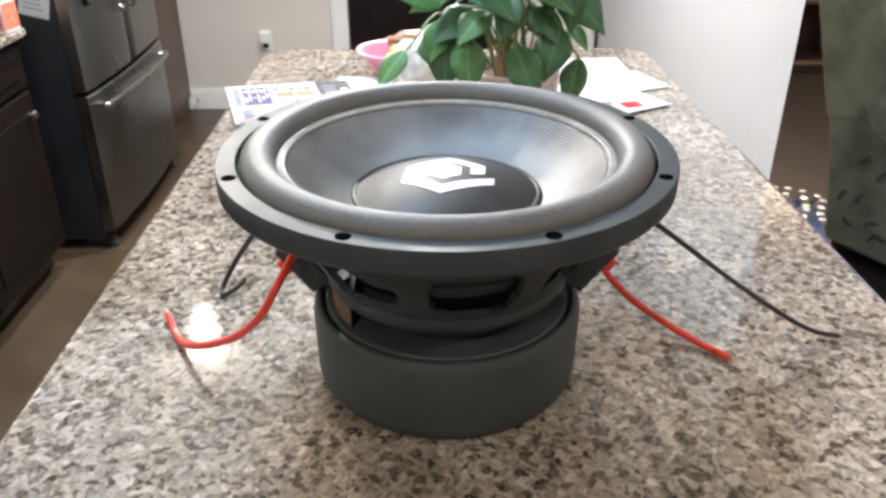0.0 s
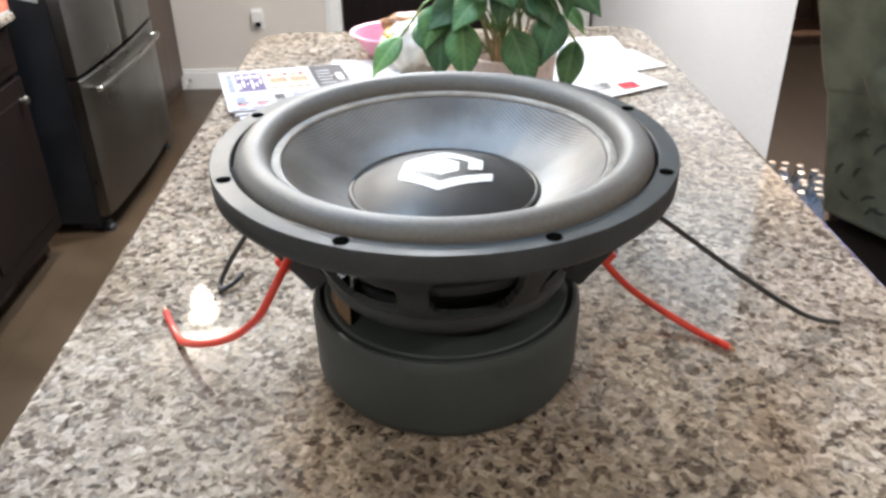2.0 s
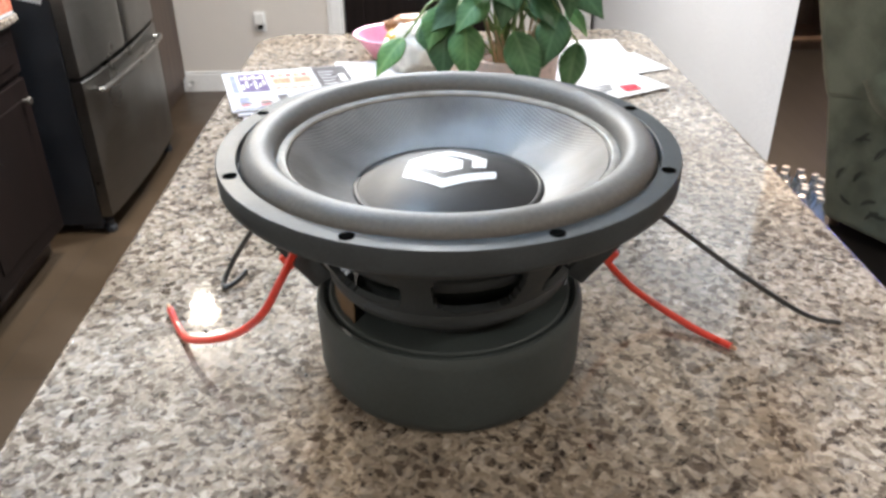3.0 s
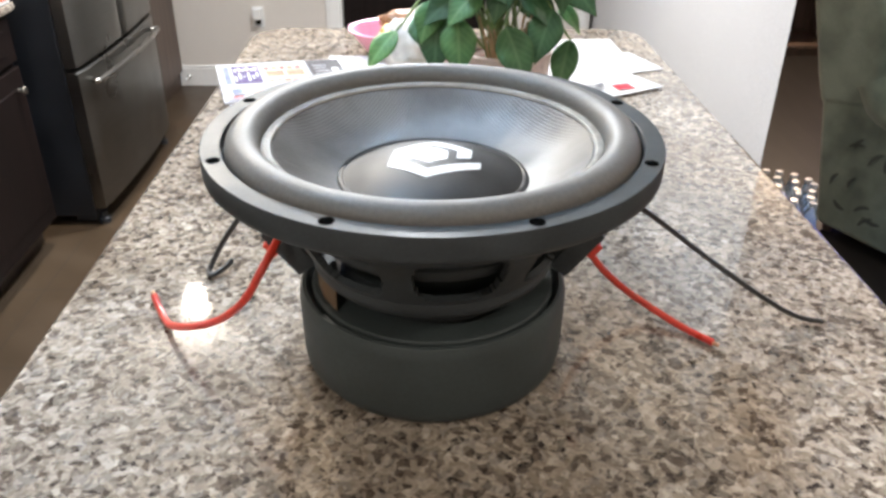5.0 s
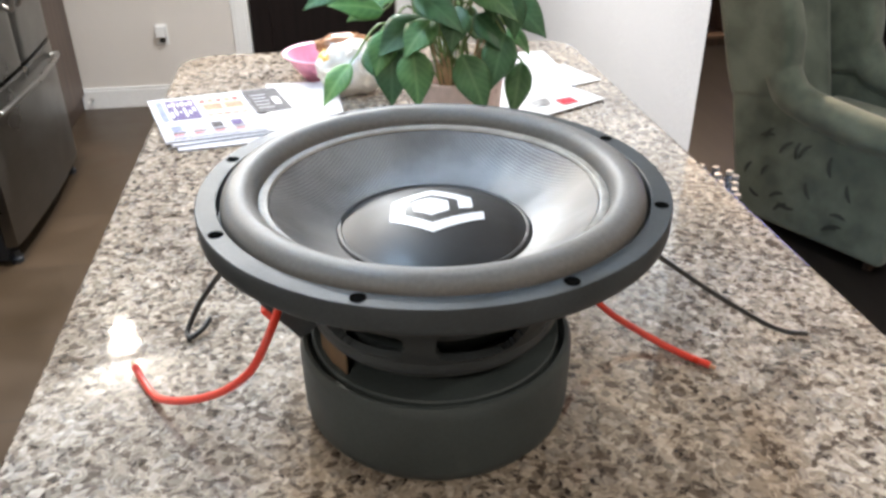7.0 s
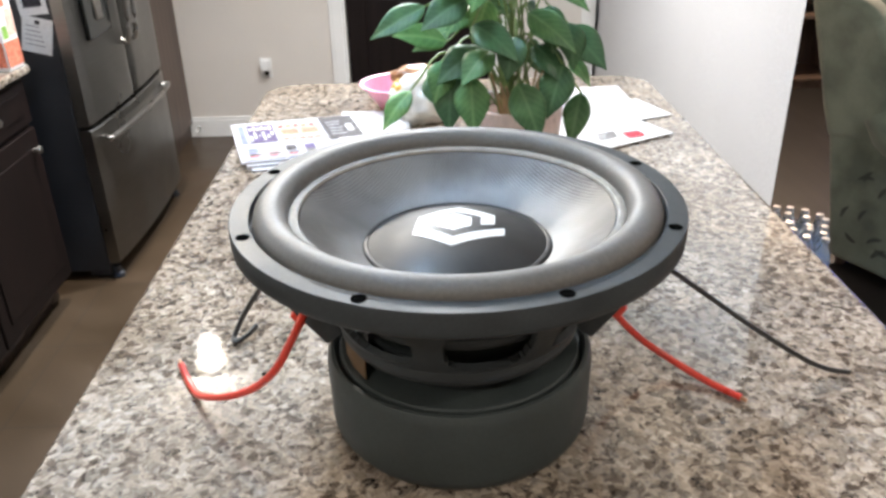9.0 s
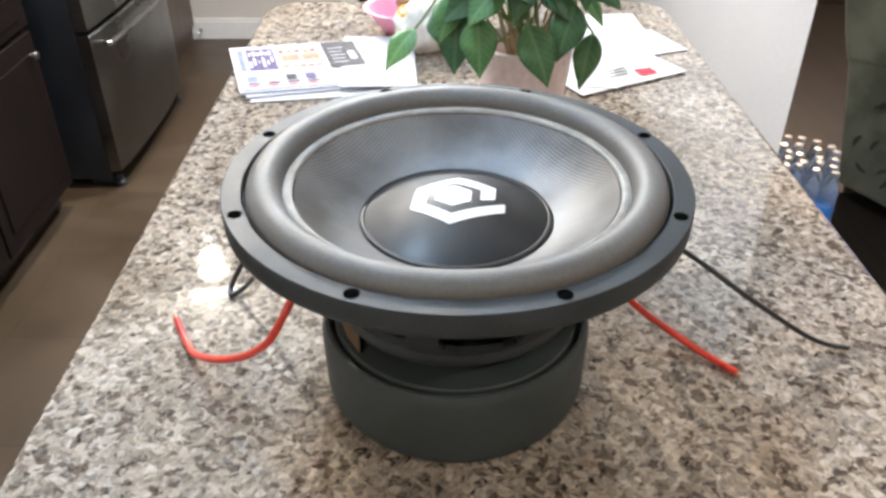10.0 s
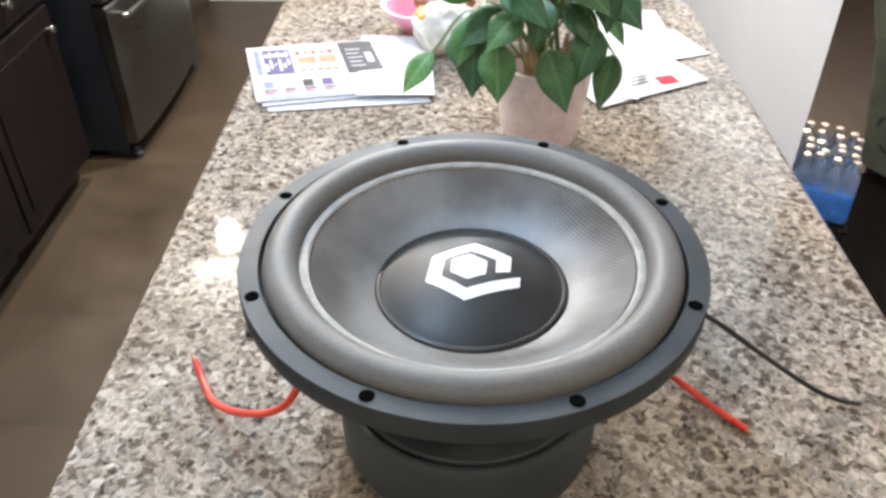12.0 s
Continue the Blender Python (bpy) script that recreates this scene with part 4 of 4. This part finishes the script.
def fridge_notes():
    papers = ((-1.392, -0.078, 0.105, 0.125, 14, PAPER, "white paper notice stuck to the refrigerator side"),
             (-1.388, 0.055, 0.100, 0.125, -4, PAPER, "white printed sheet stuck to the refrigerator side"),
             (-1.505, 0.075, 0.050, 0.150, 0, INK_PEACH, "small picture card stuck to the refrigerator side"))
    for k, (x, z, w, h, turn, m, lab) in enumerate(papers):
        e = empty("paper_note", pose(x, 2.2845 - 0.001 * (k == 0), z, 0, turn, 0), lab, "note", "notes on the refrigerator")
        w, h = w / 2, h / 2
        part("sheet", boxed(-w, w, -0.0012, 0.0004, -h, h), m, e, smooth=False)
        for i in range(5):
            part("printed_line", boxed(-w * 0.75, w * (0.1 + 0.12 * i), -0.0016, -0.0012, h * (0.45 - 0.26 * i), h * (0.52 - 0.26 * i)), INK_GREY, e, smooth=False)
        part("magnet", boxed(-0.008, 0.008, -0.006, -0.0012, h - 0.022, h - 0.008, bevel=0.002), INK_BLACK, e)
        if k == 1:
            part("picture", boxed(-w * 0.6, w * 0.7, -0.0020, -0.0016, -h * 0.55, h * 0.35), INK_BLACK, e, "dark printed picture", smooth=False)


fridge_notes()

# tall pantry beyond the refrigerator
pan = empty("pantry_cabinet", pose(0, 0, FLOOR), "tall brown wood pantry cabinet beside the refrigerator", "cabinet")
part("body", boxed(-2.04, -1.455, 3.24, 4.095, 0.0, 2.2, bevel=0.003), PANEL_WOOD, pan)
part("door", boxed(-1.455, -1.435, 3.25, 4.085, 0.09, 2.19, bevel=0.004), PANEL_WOOD, pan)
knob = part("knob", lathe([(0, 0), (0.008, 0), (0.008, 0.012), (0.015, 0.018), (0.012, 0.026), (0, 0.028)], 20), CHROME, pan)
knob.matrix_local = pose(-1.435, 3.33, 1.0, 0, 90, 0)

ds = empty("door_stop", pose(-1.40, 4.082, FLOOR + 0.06, 90, 0, 0), "small white spring door stop on the baseboard", "door stop")
part("spring", lathe([(0, 0), (0.010, 0), (0.010, 0.008), (0.006, 0.012), (0.006, 0.06), (0, 0.06)], 16), CHROME, ds)
part("tip", lathe([(0, 0.058), (0.010, 0.058), (0.012, 0.066), (0.008, 0.078), (0, 0.08)], 16), TRIM_WHITE, ds, "white rubber tip")


# ---------------------------------------------------------------- base cabinets along the wall
def base_cabinet(y0, y1):
    e = empty("base_cabinet", pose(0, 0, FLOOR), "dark cherry base cabinet with drawers and nickel knobs", "cabinet", "base cabinets along the wall")
    h = TOP_LOW - FLOOR - 0.03
    part("body", boxed(-2.03, -1.435, y0 + 0.001, y1 - 0.001, 0.10, h, bevel=0.002), CABINET_WOOD, e)
    part("toe_kick", boxed(-2.03, -1.49, y0 + 0.002, y1 - 0.002, 0.0, 0.10), DARK_WOOD, e)
    zs = [(h - 0.165, h - 0.015), (0.115, h - 0.185)]
    for i, (za, zb) in enumerate(zs):
        d = part("drawer_front" if i == 0 else "door", boxed(-1.435, -1.415, y0 + 0.006, y1 - 0.006, za, zb, bevel=0.004), CABINET_WOOD, e)
        part("raised_panel", boxed(-1.416, -1.410, y0 + 0.06, y1 - 0.06, za + 0.035 + 0.03 * i, zb - 0.035 - 0.03 * i, bevel=0.0025), CABINET_WOOD, d)
        bm = lathe([(0, 0), (0.007, 0), (0.006, 0.012), (0.015, 0.020), (0.013, 0.028), (0, 0.031)], 20)
        k = part("knob", bm, CHROME, d, "satin nickel knob")
        k.matrix_local = pose(-1.412, (y0 + y1) / 2 if i == 0 else y1 - 0.06, (za + zb) / 2 if i == 0 else zb - 0.07, 0, 90, 0)
    return e


for y in (-1.15, -0.6, -0.05, 0.5, 1.05, 1.6):
    base_cabinet(y, y + 0.55)
tagged(obj("wall_worktop", boxed(-2.045, -1.39, -1.16, 2.17, TOP_LOW - 0.03, TOP_LOW, bevel=0.008, seg=3), GRANITE, True), "speckled granite worktop along the wall", "countertop")


def carton(name, x, y, w, d, h, mat, label, bands):
    e = empty(name, pose(x, y, TOP_LOW, 0, 0, -6), label, "food box")
    part("carton", boxed(-w / 2, w / 2, -d / 2, d / 2, 0.0005, h, bevel=0.003), mat, e)
    for z0, z1, a, b, m in bands:
        part("printed_block", boxed(-w / 2 - 0.001 + w * a, -w / 2 + w * b, -d / 2 - 0.0012, -d / 2 - 0.0002, h * z0, h * z1), m, e, smooth=False)
        part("printed_block", boxed(w / 2 + 0.0002, w / 2 + 0.0012, -d / 2 + d * a, -d / 2 + d * b, h * z0, h * z1), m, e, smooth=False)
    return e


carton("snack_box", -1.492, 2.112, 0.19, 0.09, 0.25, PAPER, "white snack box with orange and green print", [(0.05, 0.38, 0.03, 0.97, INK_ORANGE), (0.42, 0.58, 0.1, 0.4, PACK_GREEN), (0.45, 0.78, 0.48, 0.95, INK_PEACH), (0.82, 0.93, 0.1, 0.6, INK_ORANGE)])
carton("cereal_box", -1.76, 2.05, 0.19, 0.08, 0.29, INK_PEACH, "tan cereal box with orange print", [(0.1, 0.5, 0.1, 0.9, INK_ORANGE), (0.6, 0.8, 0.1, 0.9, PAPER)])

# outlet with a night light on the far wall
ot = empty("wall_outlet", pose(-0.957, Y1, -0.66), "white wall outlet with a plugged-in white adapter", "outlet")
part("cover_plate", boxed(-0.035, 0.035, -0.006, 0.0, -0.058, 0.058, bevel=0.002), TRIM_WHITE, ot)
part("adapter", boxed(-0.026, 0.026, -0.048, -0.007, -0.012, 0.052, bevel=0.006), TRIM_WHITE, ot, "white plug-in adapter")
part("socket", boxed(-0.014, 0.014, -0.008, -0.0055, -0.045, -0.018, bevel=0.001), BLACK_GLASS, ot, "dark socket face")


# ---------------------------------------------------------------- living area
def armchair():
    """Faces local -y; the local -x side is turned to the island."""
    e = empty("armchair", pose(1.940, 2.230, FLOOR + 0.006, 0, 0, 27), "sage green upholstered wing armchair with dark leaf print", "armchair")

    def soft(name, bm, lab=""):
        for v in bm.verts:
            v.co += 0.006 * noise.noise_vector(v.co * 6)
        return part(name, bm, FABRIC, e, lab)
    soft("base", boxed(-0.315, 0.315, -0.47, 0.18, 0.045, 0.32, bevel=0.03, seg=4))
    soft("seat_cushion", boxed(-0.205, 0.205, -0.52, 0.12, 0.30, 0.46, bevel=0.055, seg=5))
    bm = boxed(-0.235, 0.235, 0.08, 0.26, 0.30, 1.04, bevel=0.07, seg=5)
    for v in bm.verts:
        v.co.y += 0.27 * (v.co.z - 0.3)
    soft("backrest", bm)

    def plate(prof, x0, x1, r):
        bm = bmesh.new()
        a = [bm.verts.new((x0, y, z)) for y, z in prof]
        b = [bm.verts.new((x1, y, z)) for y, z in prof]
        bm.faces.new(a)
        bm.faces.new(b[::-1])
        for j in range(len(prof)):
            k = (j + 1) % len(prof)
            bm.faces.new((a[j], a[k], b[k], b[j]))
        bmesh.ops.recalc_face_normals(bm, faces=bm.faces)
        bmesh.ops.bevel(bm, geom=list(bm.edges), offset=r, segments=4, affect="EDGES", profile=0.5)
        return bm
    for sx in (-1, 1):
        # flat outer side, rolled arm over it and wing behind
        side = [(-0.485, 0.045), (-0.485, 0.50), (-0.20, 0.52), (0.05, 0.56), (0.27, 0.58), (0.15, 0.045)]
        soft("side_panel", plate(side, sx * 0.23, sx * 0.33, 0.022))
        path = [Vector((sx * 0.282, y, z)) for y, z in ((-0.505, 0.498), (-0.36, 0.502), (-0.22, 0.510), (-0.08, 0.530), (0.02, 0.565), (0.08, 0.64))]
        arm = tube(spline(path, 6), 0.070, 20)
        soft("arm", arm, "rolled upholstered arm")
        bm = lathe([(0, 0.0), (0.060, 0.0), (0.064, 0.006), (0.055, 0.013), (0, 0.013)], 28)
        f = part("arm_front", bm, FABRIC, e, "round upholstered arm front")
        f.matrix_local = pose(sx * 0.282, -0.503, 0.498, 90, 0, 0)
        wing = [(0.26, 0.50), (0.02, 0.54), (0.025, 0.66), (0.04, 0.78), (0.075, 0.88), (0.13, 0.965), (0.22, 1.03), (0.33, 1.06), (0.455, 1.05), (0.40, 0.88), (0.31, 0.62)]
        soft("wing", plate(wing, sx * 0.215, sx * 0.335, 0.034))
        for y in (-0.42, 0.13):
            leg = part("leg", lathe([(0, 0.0), (0.018, 0.0), (0.024, 0.045), (0.0, 0.052)], 16), DARK_WOOD, e)
            leg.matrix_local = pose(sx * 0.27, y, 0)
    # printed leaves on the outer side of the arm
    rnd = random.Random(3)
    for i in range(17):
        y, z = rnd.uniform(-0.44, 0.14), rnd.uniform(0.12, 0.42)
        bm = bmesh.new()
        a = rnd.uniform(0, math.pi)
        pts = []
        L, W = rnd.uniform(0.025, 0.042), 0.008
        for s in np.linspace(0, 2 * math.pi, 10, endpoint=False):
            p = (L * math.cos(s), W * math.sin(s) + 0.25 * L * math.cos(s) ** 2)
            pts.append((p[0] * math.cos(a) - p[1] * math.sin(a), p[0] * math.sin(a) + p[1] * math.cos(a)))
        f = bm.faces.new([bm.verts.new((-0.3365, y + q, z + r)) for q, r in pts])
        bmesh.ops.recalc_face_normals(bm, faces=bm.faces)
        r = bmesh.ops.extrude_face_region(bm, geom=[f])
        for v in r["geom"]:
            if isinstance(v, bmesh.types.BMVert):
                v.co.x += 0.0015
        bmesh.ops.recalc_face_normals(bm, faces=bm.faces)
        part("leaf_print", bm, LEAF_PRINT, e, "dark curled leaf motif")
    return e


armchair()


def bookcase():
    e = empty("bookcase", pose(1.98, 4.90, FLOOR + 0.006), "tall dark wood bookcase against the living room wall", "bookcase")
    for x in (-0.80, 0.80):
        part("side_panel", boxed(x - 0.015, x + 0.015, -0.2, 0.25, 0.0, 2.1, bevel=0.003), DARK_WOOD, e)
    part("back_panel", boxed(-0.785, 0.785, 0.235, 0.25, 0.0, 2.1), DARK_WOOD, e)
    for z in (0.06, 0.48, 0.9, 1.32, 1.74, 2.085):
        part("shelf", boxed(-0.785, 0.785, -0.19, 0.235, z - 0.014, z + 0.014, bevel=0.003), DARK_WOOD, e)
    part("plinth", boxed(-0.785, 0.785, -0.17, -0.15, 0.0, 0.046), DARK_WOOD, e)


bookcase()


def water_pack():
    x, y, turn = 1.128, 1.605, -23.2
    cr = empty("wooden_crate", pose(x, y, FLOOR + 0.006, 0, 0, turn), "dark wooden box under the water bottles", "box")
    part("body", boxed(-0.098, 0.10, -0.13, 0.13, 0.0005, 0.252, bevel=0.006), TV_BLACK, cr)
    part("lid", boxed(-0.10, 0.104, -0.135, 0.135, 0.252, 0.272, bevel=0.005), TV_BLACK, cr)
    e = empty("water_bottle_pack", pose(x, y, FLOOR + 0.2785, 0, 0, turn), "case of clear water bottles in blue shrink wrap", "water pack")
    bm = boxed(-0.096, 0.096, -0.124, 0.124, 0.001, 0.118, bevel=0.022, seg=3)
    bmesh.ops.subdivide_edges(bm, edges=list(bm.edges), cuts=2, use_grid_fill=True)
    for v in bm.verts:
        v.co += Vector((v.co.x, v.co.y, 0)).normalized() * 0.005 * noise.noise(v.co * 30)
    part("shrink_wrap", bm, WRAP_BLUE, e, "crinkled blue shrink wrap")
    bme = obj("bottle", lathe([(0.0, 0.112), (0.0235, 0.112), (0.0242, 0.125), (0.0225, 0.130), (0.0242, 0.136), (0.0235, 0.152), (0.0200, 0.172), (0.0135, 0.190), (0.0105, 0.196), (0.0105, 0.204), (0, 0.204)], 16), BOTTLE, True)
    cme = obj("bottle_cap", lathe([(0.0, 0.204), (0.0120, 0.204), (0.0122, 0.213), (0.0110, 0.2155), (0.0, 0.216)], 14), BOTTLE_CAP, True)
    rnd = random.Random(5)
    first = True
    for i in range(4):
        for j in range(5):
            b = bme if first else new("bottle", bme.data)
            c = cme if first else new("bottle_cap", cme.data)
            first = False
            b.parent, c.parent = e, b
            b.matrix_local = pose(-0.0705 + 0.047 * i, -0.098 + 0.049 * j, rnd.uniform(-0.004, 0.002), rnd.uniform(-3, 3), rnd.uniform(-3, 3), 0)
    return e


water_pack()


def television():
    e = empty("television", pose(3.70, 4.1, FLOOR + 0.46, 0, 0, -18), "flat television on a low stand, showing a blue screen", "television")
    part("body", boxed(-0.56, 0.56, 0.0, 0.06, 0.06, 0.72, bevel=0.008), TV_BLACK, e)
    part("screen", boxed(-0.54, 0.54, -0.004, -0.001, 0.08, 0.70), SCREEN_BLUE, e, "lit blue screen")
    for x0, x1, z0, z1 in ((-0.50, -0.38, 0.16, 0.30), (-0.50, 0.3, 0.10, 0.13), (-0.30, 0.40, 0.38, 0.40)):
        part("screen_item", boxed(x0, x1, -0.007, -0.0045, z0, z1), SCREEN_PALE, e, "pale shape on the screen")
    part("foot", boxed(-0.2, 0.2, -0.06, 0.12, 0.0, 0.02, bevel=0.004), TV_BLACK, e)
    part("neck", boxed(-0.04, 0.04, 0.02, 0.06, 0.018, 0.1, bevel=0.004), TV_BLACK, e)
    s = empty("tv_stand", pose(3.68, 4.15, FLOOR + 0.006, 0, 0, -18), "low dark wood television stand", "tv stand")
    part("body", boxed(-0.66, 0.66, -0.2, 0.24, 0.05, 0.43, bevel=0.006), DARK_WOOD, s)
    part("top", boxed(-0.68, 0.68, -0.22, 0.25, 0.43, 0.453, bevel=0.005), DARK_WOOD, s)
    for i in (-1, 1):
        part("door", boxed(i * 0.33 - 0.31, i * 0.33 + 0.31, -0.215, -0.2, 0.08, 0.41, bevel=0.004), BLACK_GLASS, s)
    for sx in (-0.6, 0.6):
        for sy in (-0.15, 0.19):
            part("leg", boxed(sx - 0.03, sx + 0.03, sy - 0.03, sy + 0.03, 0, 0.05, bevel=0.004), DARK_WOOD, s)


television()
